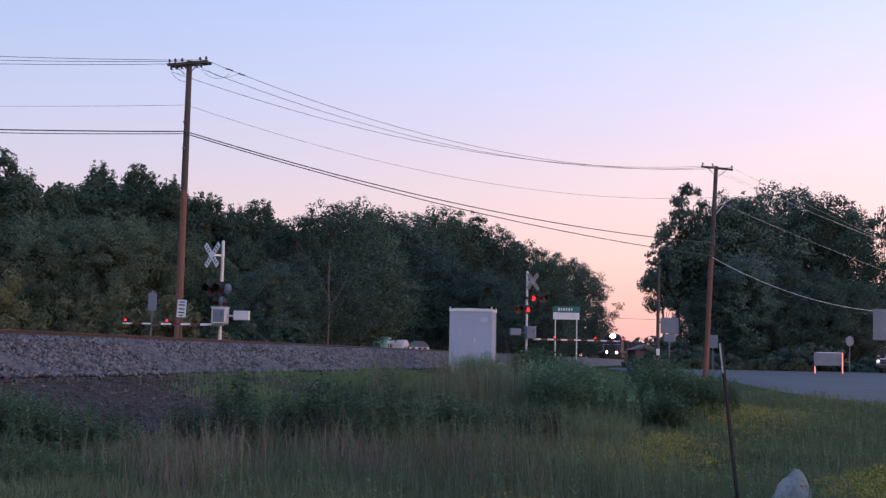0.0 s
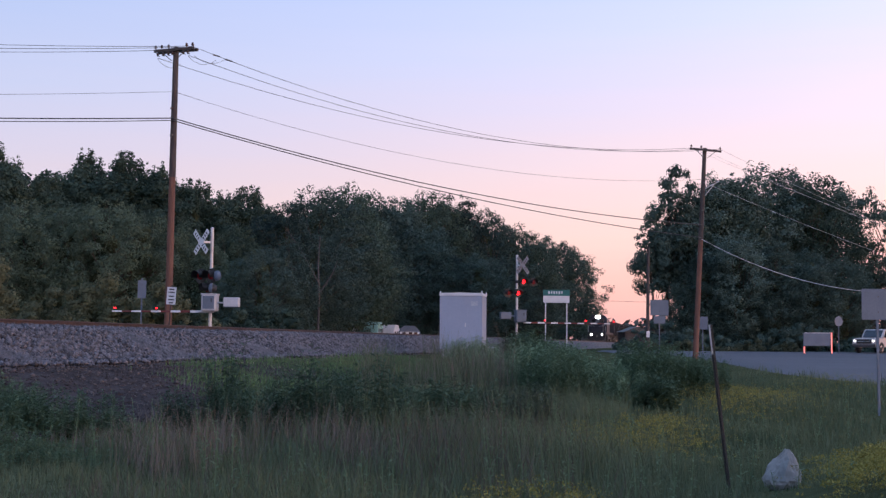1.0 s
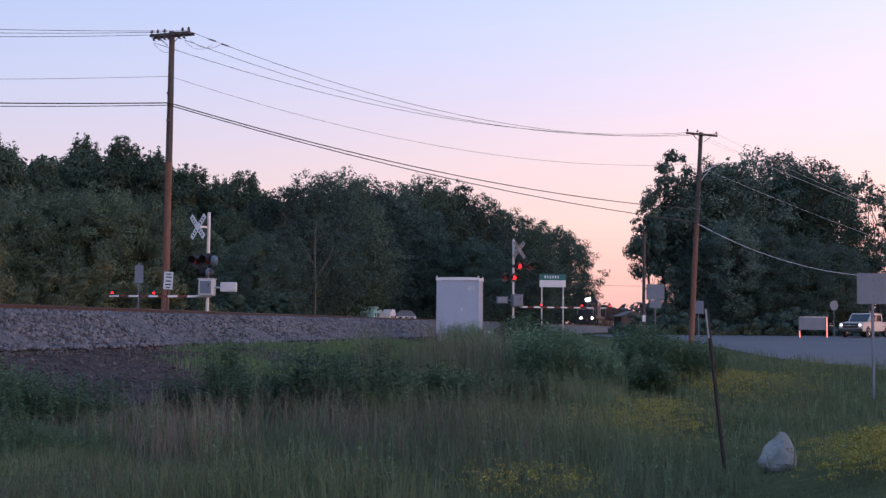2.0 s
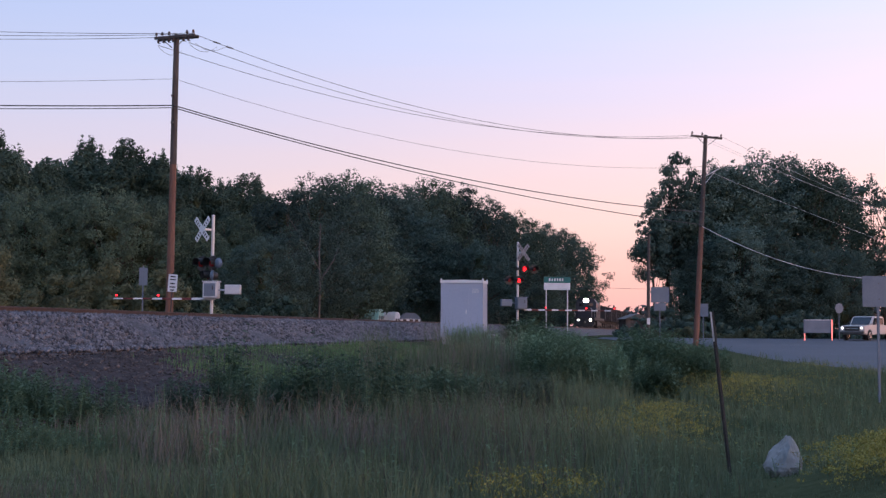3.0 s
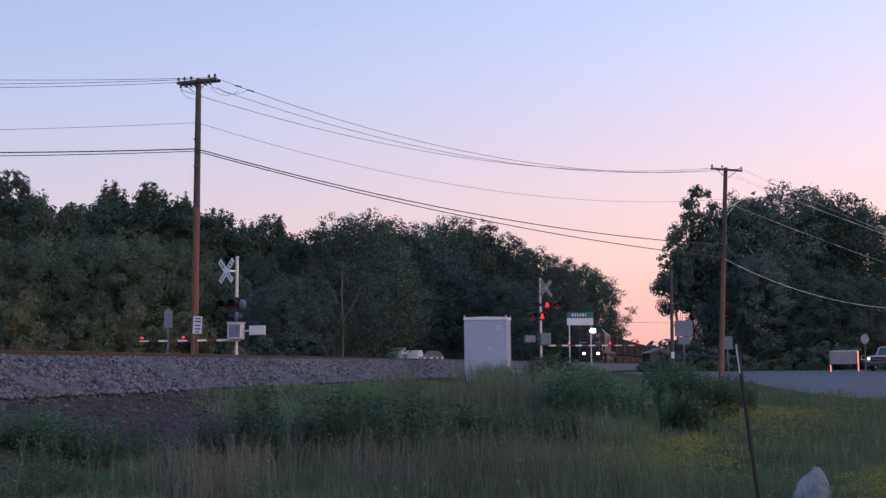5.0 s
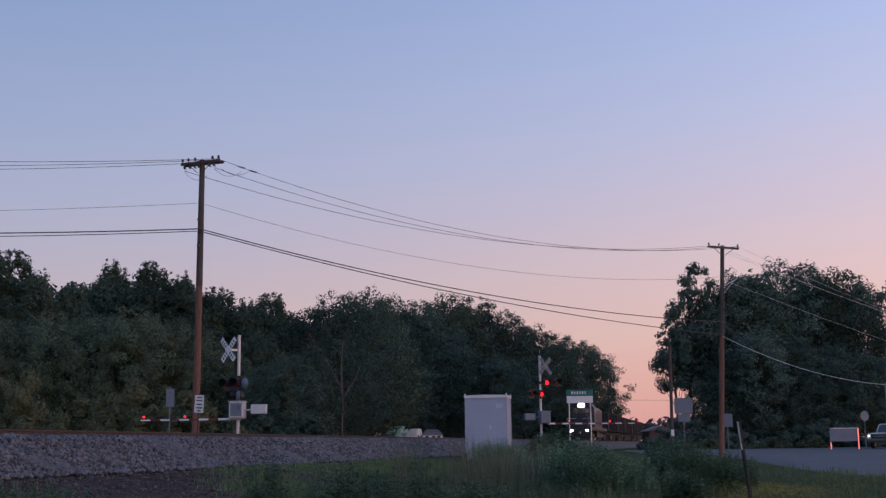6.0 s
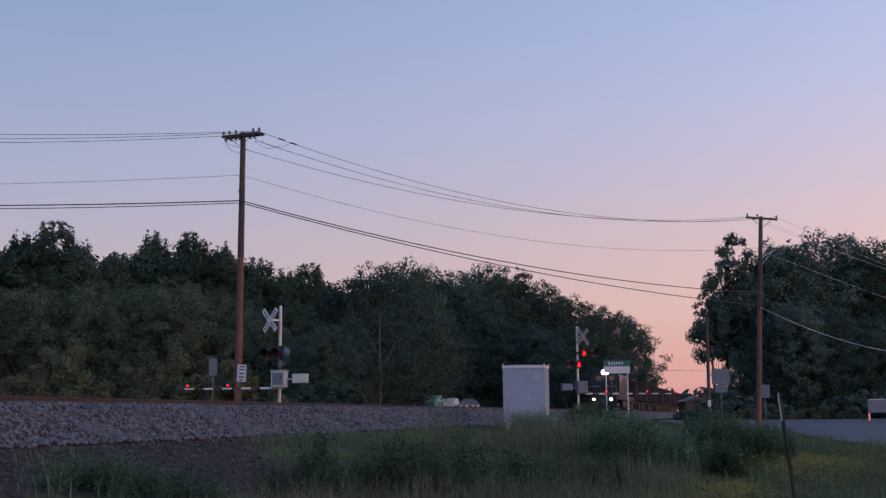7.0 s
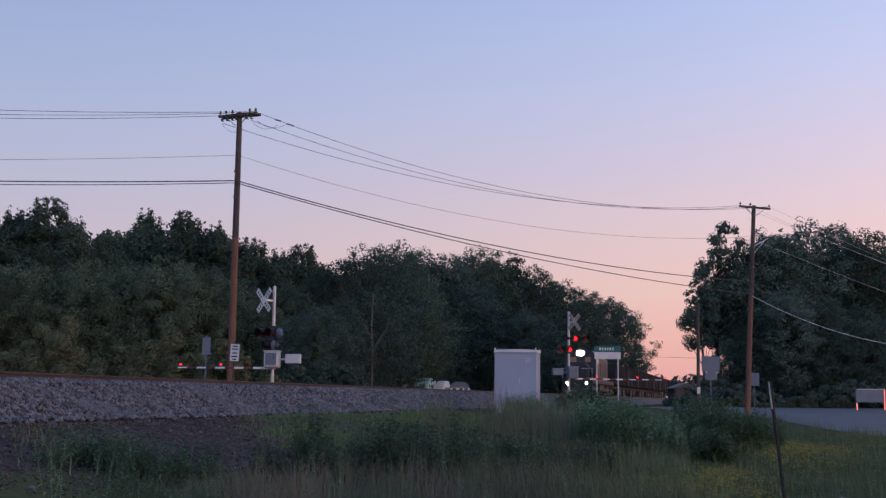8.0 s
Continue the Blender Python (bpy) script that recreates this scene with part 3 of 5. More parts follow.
for i, (x, y, h) in enumerate(RIGHT_FRONT_ROWS):
    plant(TALL[:1] + BROAD[1:2], i, x, y, h, 1.1, "trees beside the road")
for i, (x, y, h) in enumerate([(18.2, 108, 12.8), (19.8, 109, 16.0), (21.0, 110, 17.2), (40.2, 114, 15.5), (42.0, 116, 14.5)]):
    plant([SPARSE if x < 30 else OPEN], i, x, y, h, 0.85, "trees beside the road")


def bare_tree():
    """A dead leaning tree whose pale forked limbs show before the dark wood."""
    t = thing("dead_tree", "pale dead tree with a forked bare trunk before the wood", "tree", pose(-9.2, 81.0, gz(-9.2, 81.0)))
    bm = BM()
    for a, b, r in (((0, 0, -0.2), (0.05, 0, 3.4), 0.09), ((0.05, 0, 3.4), (-0.05, 0.1, 5.6), 0.07), ((-0.05, 0.1, 5.6), (0.05, 0.1, 7.6), 0.05)):
        rod(bm, a, b, r, r * 0.75, 8)
    part("trunk", bm, M_DEAD_WOOD, t)
    for a, b, c in (((0.0, 0.0, 4.4), (-1.0, -0.1, 6.2), (-2.3, 0, 8.2)), ((0.05, 0, 3.6), (0.9, 0.2, 5.0), (1.3, 0.3, 6.0))):
        bm = BM()
        rod(bm, a, b, 0.05, 0.04, 7)
        rod(bm, b, c, 0.04, 0.015, 7)
        part("limb", bm, M_DEAD_WOOD, t)


bare_tree()


def shrub_line(name, label, seed, rows, mat, leaf=0.16, per=90):
    """A run of tangled bushes: clumps along a line; rows of (x, y, height, spread)."""
    rng = np.random.default_rng(seed)
    cen, rad = [], []
    for x, y, h, w in rows:
        for _ in range(26):
            a, q = rng.uniform(0, 6.283), rng.random() ** 0.5
            k = rng.random()
            cx, cy = x + math.cos(a) * q * w, y + math.sin(a) * q * w * 0.7
            cen.append((cx, cy, gz(cx, cy) + h * k * (1 - 0.6 * q * q)))
            rad.append(rng.uniform(0.25, 0.5) * (0.6 + h * 0.12))
    v, f = leaf_cloud(rng, np.array(cen), np.array(rad), per, leaf)
    ob = new(name, raw_mesh(name, v, f, [mat]))
    return tagged(ob, label, "shrubs", kind="stuff")


shrub_line("shrubs", "tangled olive green bushes at the foot of the wood", 5,
           [(-27.5 + i * 1.5, 53.5 + 0.5 * math.sin(i), 3.6 - 0.05 * i + 0.7 * math.sin(i * 1.7), 1.7) for i in range(11)], M_LEAF_OLIVE, leaf=0.062, per=330)
shrub_line("shrubs", "low green undergrowth beyond the track", 6,
           [(-14 + i * 1.4, 53 + i * 1.1, 2.0 - 0.12 * i + 0.4 * math.sin(i * 2.1), 1.6) for i in range(8)], M_LEAF, leaf=0.09, per=160)
shrub_line("shrubs", "low green undergrowth in front of the roadside trees", 7,
           [(15.5 + i * 2.3, 101 + 1.2 * math.sin(i * 2), 2.0 + 0.9 * math.sin(i * 1.3), 1.8) for i in range(16)], M_LEAF_DARK, leaf=0.11, per=150)
shrub_line("shrubs", "pale dry shrubs at the road's far edge", 9,
           [(16.5 + i * 2.6, 96.5 + 0.6 * math.sin(i * 3), 0.8 + 0.4 * math.sin(i * 2.3), 1.2) for i in range(5)], M_LEAF_OLIVE, leaf=0.08, per=140)


def far_woods():
    rng = np.random.default_rng(8)
    n = 420
    x = rng.uniform(-420, 620, n)
    y = 560 + rng.uniform(-40, 60, n)
    top = 11 + 3.5 * np.sin(x * 0.043) + 2.5 * np.sin(x * 0.13 + 1) + rng.uniform(-2, 2, n)
    cen = np.repeat(np.stack([x, y, top], 1), 4, 0)
    cen[:, 2] *= np.tile([1.0, 0.72, 0.45, 0.15], n)
    v, f = leaf_cloud(rng, cen, np.full(len(cen), 3.6), 22, 1.7)
    ob = new("far_woods", raw_mesh("far_woods", v, f, [M_FAR]))
    tagged(ob, "distant line of dark trees on the horizon", "woods", kind="stuff")


far_woods()


# ---- grass, weeds and flowers ----
def blades(rng, x, y, h, width, lean, bend):
    """Grass blades as thin bent strips of two faces: vertices and quads."""
    n = len(x)
    a = rng.uniform(0, 6.283, n)
    d = np.stack([np.cos(a), np.sin(a), np.zeros(n)], 1)
    w = np.stack([-np.sin(a), np.cos(a), np.zeros(n)], 1) * (width / 2)[:, None]
    p0 = np.stack([x, y, ground_z(x, y) - 0.03], 1)
    up = np.array([0, 0, 1.0])
    p1 = p0 + up * (h * 0.55)[:, None] + d * (h * lean * 0.4)[:, None]
    p2 = p0 + up * h[:, None] * (1 - 0.15 * bend)[:, None] + d * (h * (lean + bend * 0.35))[:, None]
    v = np.stack([p0 - w, p0 + w, p1 + w * 0.8, p1 - w * 0.8, p2 + w * 0.15, p2 - w * 0.15], 1).reshape(-1, 3)
    k = (np.arange(n) * 6)[:, None]
    f = np.stack([k + [0, 1, 2, 3], k + [3, 2, 4, 5]], 1).reshape(-1, 4)
    return v, f


def u_of(x, y):
    return TN.x * x + TN.y * y - TRACK_OFF


def scatter(rng, n, y0, y1, power=1.0, spread=0.47):
    """Random places in the wedge of land before the viewer."""
    y = y0 + (y1 - y0) * rng.random(n) ** power
    x = rng.uniform(-spread, spread, n) * y
    return x, y


def grass_field(name, label, seed, n, y0, y1, h0, h1, w0, w1, mat, keep, power=1.0, lean=0.25, bend=0.6, low_side=False):
    rng = np.random.default_rng(seed)
    x, y = scatter(rng, n, y0, y1, power)
    ok = keep(x, y, rng)
    x, y = x[ok], y[ok]
    n = len(x)
    patch = 0.75 + 0.35 * np.sin(x * 1.1 + seed) * np.sin(y * 0.8) + 0.2 * np.sin(x * 3.1) * np.sin(y * 2.3)
    h = rng.uniform(h0, h1, n) * np.clip(patch, 0.4, 1.4)
    h = h * (1 - 0.6 * np.exp(-((x - 3.3) / 1.0) ** 2 - ((y - 12.4) / 2.0) ** 2))
    h = h * (0.62 + 0.38 * smooth(10.5, 14.0, y + 0.8 * np.sin(x * 1.3)))
    if low_side:
        h = h * (0.42 + 0.58 * smooth(-3.6, -1.2, x + 0.5 * np.sin(y * 0.9)))
    v, f = blades(rng, x, y, h, rng.uniform(w0, w1, n), rng.uniform(0, lean, n) * 1.6, rng.random(n) * bend)
    ob = new(name, raw_mesh(name, v, f, [mat]))
    return tagged(ob, label, "grass", kind="stuff")


def turf(x, y, rng):
    u = u_of(x, y)
    return (u > 6.2 + np.sin(x * 0.8) * 0.8 + 1.7 * smooth(-2.0, -4.0, x)) & (x < 13.8 + 0.4 * np.sin(y))


def tall_zone(x, y, rng):
    u = u_of(x, y)
    return (u > 7.0 + np.sin(y * 0.7) + 1.9 * smooth(-1.5, -3.5, x)) & (x < 2.2 + 0.9 * np.sin(y * 0.6) + 0.02 * y)


def dry_zone(x, y, rng):
    s = np.sin(x * 0.9 + 2) * np.sin(y * 0.6) + rng.normal(0, 0.35, len(x))
    return tall_zone(x, y, rng) & (s > 0.1)


def shoulder(x, y, rng):
    u = u_of(x, y)
    s = np.sin(x * 0.7 + 1) + np.sin(y * 0.5) + rng.normal(0, 0.5, len(x))
    return (u > 4.2) & (u < 7.6) & ((s > 0.9) | (y > 31))


grass_field("grass", "short rough green grass on the open ground", 1, 60000, 6.5, 20, 0.10, 0.30, 0.006, 0.014, M_GRASS, turf)
grass_field("grass", "rough green grass towards the road", 2, 60000, 18, 64, 0.14, 0.42, 0.012, 0.03, M_GRASS, turf, 1.1)
grass_field("grass", "tall green grass in the field", 3, 42000, 7, 26, 0.35, 0.85, 0.005, 0.012, M_GRASS, tall_zone, bend=0.9, low_side=True)
grass_field("grass", "tall pale dry grass stalks among the green", 4, 15000, 8, 24, 0.45, 0.95, 0.004, 0.009, M_GRASS_DRY, dry_zone, lean=0.3, bend=0.6, low_side=True)
grass_field("grass", "green grass at the foot of the ballast", 5, 26000, 14, 60, 0.10, 0.34, 0.012, 0.026, M_GRASS, shoulder)


TUFTS = [(-3.7, 14.6), (-2.2, 15.6), (-1.4, 15.0), (-0.9, 14.2), (-2.7, 14.0), (-3.3, 13.2), (0.2, 15.4), (-1.9, 17.0), (-2.5, 18.4), (-3.2, 15.2), (-0.6, 16.6), (-4.2, 14.2), (-1.2, 19.2), (-2.9, 12.6), (0.4, 18.2)]


def tuft(x, y, rng):
    d = np.min([((x - a) / 0.55) ** 2 + ((y - b) / 0.9) ** 2 for a, b in TUFTS], 0)
    return d < rng.random(len(x))


grass_field("grass", "tufts of tall tan grass gone to seed", 7, 26000, 11, 21, 0.4, 0.85, 0.004, 0.009, M_GRASS_DRY, tuft, lean=0.35, bend=0.7)


def stand(x, y, rng):
    return (((x - 0.15) / 1.6) ** 2 + ((y - 29.5) / 4.0) ** 2 < rng.random(len(x))) | (((x + 1.9) / 0.5) ** 2 + ((y - 30.0) / 2.5) ** 2 < rng.random(len(x)))


grass_field("grass", "stand of tall thin grass before the shed", 8, 60000, 25, 34, 0.85, 1.6, 0.006, 0.013, M_GRASS, stand, lean=0.2, bend=0.5)
grass_field("grass", "tall dry stalks in the stand before the shed", 9, 26000, 25, 34, 0.9, 1.7, 0.005, 0.011, M_GRASS_DRY, stand, lean=0.2, bend=0.5)


def strip(x, y, rng):
    u = u_of(x, y)
    return (u > 3.6) & (u < 7.8 + 0.6 * np.sin(x)) & (x > -0.225 * y + 0.4 * np.sin(y * 2) + rng.normal(0, 0.35, len(x)))


grass_field("grass", "fresh bright green grass in a strip beside the ballast", 6, 76000, 22, 48, 0.10, 0.30, 0.010, 0.020, M_GRASS_BRIGHT, strip)


def weed_patch(name, label, seed, places, mat, leaf=0.075, leaves=30):
    """Leafy upright weeds: thin stalks set with long leaves; places are rows of (x, y, height)."""
    rng = np.random.default_rng(seed)
    P = np.array(places)
    n = len(P)
    z = ground_z(P[:, 0], P[:, 1])
    lean = rng.normal(0, 0.14, (n, 2))
    k = leaves
    t = np.tile(np.linspace(0.12, 1.0, k), (n, 1)) + rng.uniform(-0.03, 0.03, (n, k))
    hh = t * P[:, 2:3]
    base = np.stack([P[:, 0:1] + lean[:, 0:1] * hh, P[:, 1:2] + lean[:, 1:2] * hh, z[:, None] + hh], -1)
    a = rng.uniform(0, 6.283, (n, k))
    out = np.stack([np.cos(a), np.sin(a), rng.uniform(-0.25, 0.7, (n, k))], -1)
    sd = np.stack([-np.sin(a), np.cos(a), np.zeros((n, k))], -1)
    size = leaf * rng.uniform(0.7, 1.5, (n, k, 1)) * (1.25 - 0.65 * t[..., None]) * (P[:, 2] ** 0.5)[:, None, None]
    mid = base + out * size
    end = base + out * size * 2.0 + np.array([0, 0, -0.35]) * size
    v = np.stack([base, mid + sd * size * 0.32, end, mid - sd * size * 0.32], 2).reshape(-1, 3)
    f = np.arange(n * k * 4).reshape(-1, 4)
    p0 = np.stack([P[:, 0], P[:, 1], z - 0.05], 1)
    p1 = p0 + np.stack([lean[:, 0] * P[:, 2], lean[:, 1] * P[:, 2], P[:, 2] + 0.05], 1)
    w = np.array([0.006, 0, 0])
    d = np.array([0, 0.006, 0])
    sv = np.concatenate([np.stack([p0 - w, p0 + w, p1 + w * 0.4, p1 - w * 0.4], 1).reshape(-1, 3), np.stack([p0 - d, p0 + d, p1 + d * 0.4, p1 - d * 0.4], 1).reshape(-1, 3)])
    sf = np.arange(len(sv)).reshape(-1, 4) + len(v)
    ob = new(name, raw_mesh(name, np.concatenate([v, sv]), np.concatenate([f, sf]), [mat]))
    return tagged(ob, label, "weeds", kind="stuff")


def ring_of(rng, n, x, y, w, d, h0, h1):
    """Places in an oval clump, tallest in the middle."""
    rows = []
    for _ in range(n):
        a, q = rng.uniform(0, 6.283), rng.random() ** 0.5
        rows.append((x + math.cos(a) * q * w, y + math.sin(a) * q * d, rng.uniform(h0, h1) * (1.08 - 0.35 * q)))
    return rows


wr = np.random.default_rng(77)
weed_patch("weeds", "thick clump of tall green weeds", 1, ring_of(wr, 300, 2.45, 27.5, 0.85, 2.0, 0.6, 1.30), M_WEED)
weed_patch("weeds", "lower green weeds between two taller clumps", 12, ring_of(wr, 200, 3.65, 27.0, 0.7, 1.6, 0.35, 0.95), M_WEED, leaf=0.065)
weed_patch("weeds", "thick clump of tall green weeds beside the bank", 2, ring_of(wr, 330, 4.75, 28.5, 0.80, 2.0, 0.7, 1.36), M_WEED)
weed_patch("weeds", "low ragged weeds at the edge of the clump", 13, ring_of(wr, 190, 5.9, 28.5, 0.65, 1.4, 0.6, 1.15), M_WEED, leaf=0.06)
weed_patch("weeds", "broad clump of weeds behind the grass", 3, ring_of(wr, 380, 1.9, 33.0, 2.1, 2.4, 0.7, 1.35), M_WEED)
weed_patch("weeds", "dark bushy weed standing by itself", 4, ring_of(wr, 130, 4.15, 24.5, 0.45, 0.5, 0.45, 0.85), M_WEED_DARK, leaf=0.08)
BAND = [(-3.9, 17.0, 0.62), (-3.35, 17.6, 1.16), (-3.0, 16.4, 0.90), (-2.55, 17.4, 0.92), (-2.05, 17.5, 1.40), (-1.75, 18.3, 1.05), (-1.45, 16.9, 1.10), (-1.05, 17.6, 1.28), (-0.72, 18.6, 1.08), (0.25, 19.4, 0.95), (0.7, 20.6, 0.95)]
weed_patch("weeds", "dark weeds in uneven clumps before the ballast", 5, [r for x, y, h in BAND for r in ring_of(wr, 34, x, y, 0.24 + 0.05 * math.sin(x * 9), 0.5, h * 0.55, h * 1.05)], M_WEED_DARK, leaf=0.065)
weed_patch("weeds", "thin weeds that fill the space between the dark clumps", 14, [(wr.uniform(-3.7, 1.0), wr.uniform(16.5, 21.0), wr.uniform(0.3, 0.75)) for _ in range(260)], M_WEED, leaf=0.055, leaves=18)
weed_patch("weeds", "bramble heap with arching leaves", 6, ring_of(wr, 110, -0.2, 20.0, 0.62, 0.7, 0.40, 1.02), M_WEED_DARK, leaf=0.10, leaves=30)
weed_patch("weeds", "pale flowering weeds in the field", 7, ring_of(wr, 90, 1.35, 21.5, 0.55, 0.8, 0.45, 0.85), M_LEAF_LIGHT, leaf=0.07)
weed_patch("weeds", "low green weeds on the dark earth", 8, [r for i in range(5) for r in ring_of(wr, 60, -6.3 + i * 0.42, 15.2 + 0.5 * math.sin(i * 1.7), 0.42, 0.7, 0.28, 0.62)], M_WEED_DARK, leaf=0.07, leaves=20)
weed_patch("weeds", "dark low weeds in the near grass", 16, [r for x, y in ((-4.9, 13.2), (-4.4, 12.6), (-3.9, 12.2), (-4.7, 11.8)) for r in ring_of(wr, 34, x, y, 0.32, 0.5, 0.16, 0.38)], M_WEED_DARK, leaf=0.055, leaves=18)
weed_patch("weeds", "low bushes of weed in front of the pale shed", 9, ring_of(wr, 240, 2.85, 45.0, 0.85, 1.8, 1.3, 1.95), M_WEED_DARK, leaf=0.12)
weed_patch("weeds", "weeds growing round the foot of the shed", 15, ring_of(wr, 420, 1.15, 50.2, 1.35, 1.1, 0.75, 1.35), M_WEED, leaf=0.07, leaves=22)
weed_patch("weeds", "scattered weeds among the tall grass", 10, [(x, y, wr.uniform(0.4, 0.85)) for x, y in zip(*scatter(wr, 900, 10, 27)) if u_of(x, y) > 7.5 and x < 2.5 and math.sin(x * 1.7 + y) + math.sin(y * 1.3 - x) > 0.2], M_WEED_DARK, leaf=0.036, leaves=22)
weed_patch("weeds", "scattered weeds on the slope to the road", 11, [(x, y, wr.uniform(0.2, 0.5)) for x, y in zip(*scatter(wr, 700, 11, 44)) if 2.5 < x < 13.5], M_WEED, leaf=0.05, leaves=14)


def flowers(name, label, seed, spots, count, mat=None):
    """Small yellow flower heads on short stalks."""
    rng = np.random.default_rng(seed)
    xs, ys = [], []
    for x, y, w, d in spots:
        xs.append(rng.normal(x, w, count))
        ys.append(rng.normal(y, d, count))
    x, y = np.concatenate(xs), np.concatenate(ys)
    h = rng.uniform(0.12, 0.34, len(x))
    c = np.stack([x, y, ground_z(x, y) + h], 1)
    v, f = leaf_cloud(rng, c, np.full(len(c), 0.05), 7, 0.011, 0.4)
    ob = new(name, raw_mesh(name, v, f, [mat or M_FLOWER]))
    tagged(ob, label, "flowers", kind="stuff")


flowers("yellow_flowers", "patches of small yellow flowers on the slope", 1, [(2.3, 17.2, 0.40, 0.8), (3.0, 17.6, 0.45, 0.9), (3.4, 19.5, 0.35, 0.8), (5.4, 24, 0.5, 1.2), (6.2, 26, 0.6, 1.3), (6.6, 29, 0.6, 1.5), (7.6, 31, 0.7, 1.5)], 420)
flowers("yellow_flowers", "yellow flowers along the edge of the road", 5, [(9.2, 33, 0.8, 2.0), (10.8, 36, 1.0, 2.2), (12.4, 40, 0.8, 2.0)], 260)
flowers("yellow_flowers", "yellow flowers on the near turf bank", 2, [(3.75, 10.3, 0.28, 0.5), (4.3, 11.6, 0.35, 0.6), (4.7, 12.6, 0.35, 0.6), (4.15, 10.8, 0.3, 0.5)], 560)
flowers("yellow_flowers", "yellow flowers in the near grass", 3, [(0.62, 10.8, 0.18, 0.25), (0.92, 10.6, 0.18, 0.25), (1.12, 10.9, 0.14, 0.25), (0.32, 10.5, 0.14, 0.2)], 60)
flowers("pale_flowers", "small pale flower heads in the green strip", 4, [(-4.3, 29.0, 0.5, 0.7), (-3.6, 30.0, 0.4, 0.6)], 16, M_PALE_FLOWER)


def earth_clods():
    """Clods, gravel and straw on the dark earth strip."""
    rng = np.random.default_rng(14)
    n = 9000
    y = rng.uniform(12, 36, n)
    u = rng.uniform(3.3, 8.0, n)
    x = (u + TRACK_OFF - TN.y * y) / TN.x
    base = np.array([(1, 0, 0), (0, 1, 0), (-1, 0, 0), (0, -1, 0), (0, 0, 0.7), (0, 0, -0.6)], float)
    tri = np.array([(0, 1, 4), (1, 2, 4), (2, 3, 4), (3, 0, 4), (1, 0, 5), (2, 1, 5), (3, 2, 5), (0, 3, 5)])
    size = rng.uniform(0.010, 0.035, n) * (1 + 1.2 * (rng.random(n) > 0.95))
    v = base[None] * rng.uniform(0.6, 1.2, (n, 6, 1)) * size[:, None, None]
    v += np.stack([x, y, ground_z(x, y) + 0.01], 1)[:, None, :]
    f = (tri[None] + (np.arange(n) * 6)[:, None, None]).reshape(-1, 3)
    ob = new("earth_clods", raw_mesh("earth_clods", v.reshape(-1, 3), f, [M_CLOD]))
    tagged(ob, "dark clods and stones on the bare earth", "earth", kind="stuff")
    z = lambda a, b, r: (u_of(a, b) > 3.4) & (u_of(a, b) < 8.2) & (np.sin(a * 1.3) + np.sin(b * 0.9) + r.normal(0, 0.6, len(a)) > 0.2)
    grass_field("grass", "thin straw and dead stems on the dark earth", 21, 9000, 12, 36, 0.05, 0.28, 0.005, 0.012, M_STRAW, z, lean=0.9, bend=0.9)


earth_clods()


# ---- utility poles and wires ----
def insulator(parent, x, y, z, up=True):
    bm = BM()
    k = 1 if up else -1
    lathe(bm, [(0.015, 0), (0.018, 0.05 * k), (0.06, 0.06 * k), (0.065, 0.10 * k), (0.035, 0.12 * k), (0.055, 0.15 * k), (0.02, 0.19 * k)], 10)
    if not up:
        bmesh.ops.reverse_faces(bm, faces=bm.faces[:])
    part("insulator", bm, M_PORCELAIN, parent, m=pose(x, y, z))


def utility_pole(x, y, top, turn, label, lean=(0.0, 0.0), big=True):
    z0 = gz(x, y)
    h = top - z0
    pole = thing("utility_pole", label, "utility pole", pose(x, y, z0, lean[0], lean[1], turn), "utility poles")
    bm = BM()
    lathe(bm, [(0.168 - 0.0052 * i + 0.002 * math.sin(i * 2.4), -0.4 + (h + 0.4) * i / 11) for i in range(12)], 14)
    part("shaft", bm, M_POLE, pole, "red-brown treated wooden shaft")
    bm = BM()
    rod(bm, (0, 0, h * 0.56), (0, 0, h + 0.02), 0.146, 0.116, 14)
    part("shaft_top", bm, M_POLE_GREY, pole, "weathered dark upper shaft")
    zc = h - 0.12
    for sy in ((-0.15, 0.15) if big else (-0.15,)):
        bm = BM()
        box(bm, 0, sy, zc, 2.0 if big else 1.95, 0.10, 0.125, 0.012)
        part("crossarm", bm, M_POLE_GREY, pole)
    for sx in (-1, 1):
        bm = BM()
        rod(bm, (sx * 0.62, -0.21, zc - 0.04), (sx * 0.10, -0.17, zc - 0.48), 0.018, n=6)
        part("brace", bm, M_STEEL, pole)
    for sx in ((-0.92, -0.62, -0.28, 0.62, 0.92) if big else (-0.9, -0.28, 0.9)):
        insulator(pole, sx, -0.15, zc + 0.06)
    if big:
        for sx in (-0.78, -0.52, -0.25, -0.05, 0.50, 0.72):
            insulator(pole, sx, -0.20, zc - 0.06, False)
            bm = BM()
            rod(bm, (sx, -0.20, zc - 0.20), (sx + 0.10, -0.20, zc - 0.26), 0.028, 0.02, 6)
            part("dead_end_clamp", bm, M_STEEL, pole)
    bm = BM()
    lathe(bm, [(0.015, 0), (0.05, 0.01), (0.05, 0.08), (0.03, 0.10)], 10, pose(0, -0.16, h * 0.79, 90, 0, 0))
    part("spool_insulator", bm, M_PORCELAIN, pole)
    bm = BM()
    box(bm, 0, -0.16, 0, 0.12, 0.10, 0.10, 0.02)
    part("cable_bracket", bm, M_STEEL, pole, m=pose(0, 0, h * 0.70))
    return pole


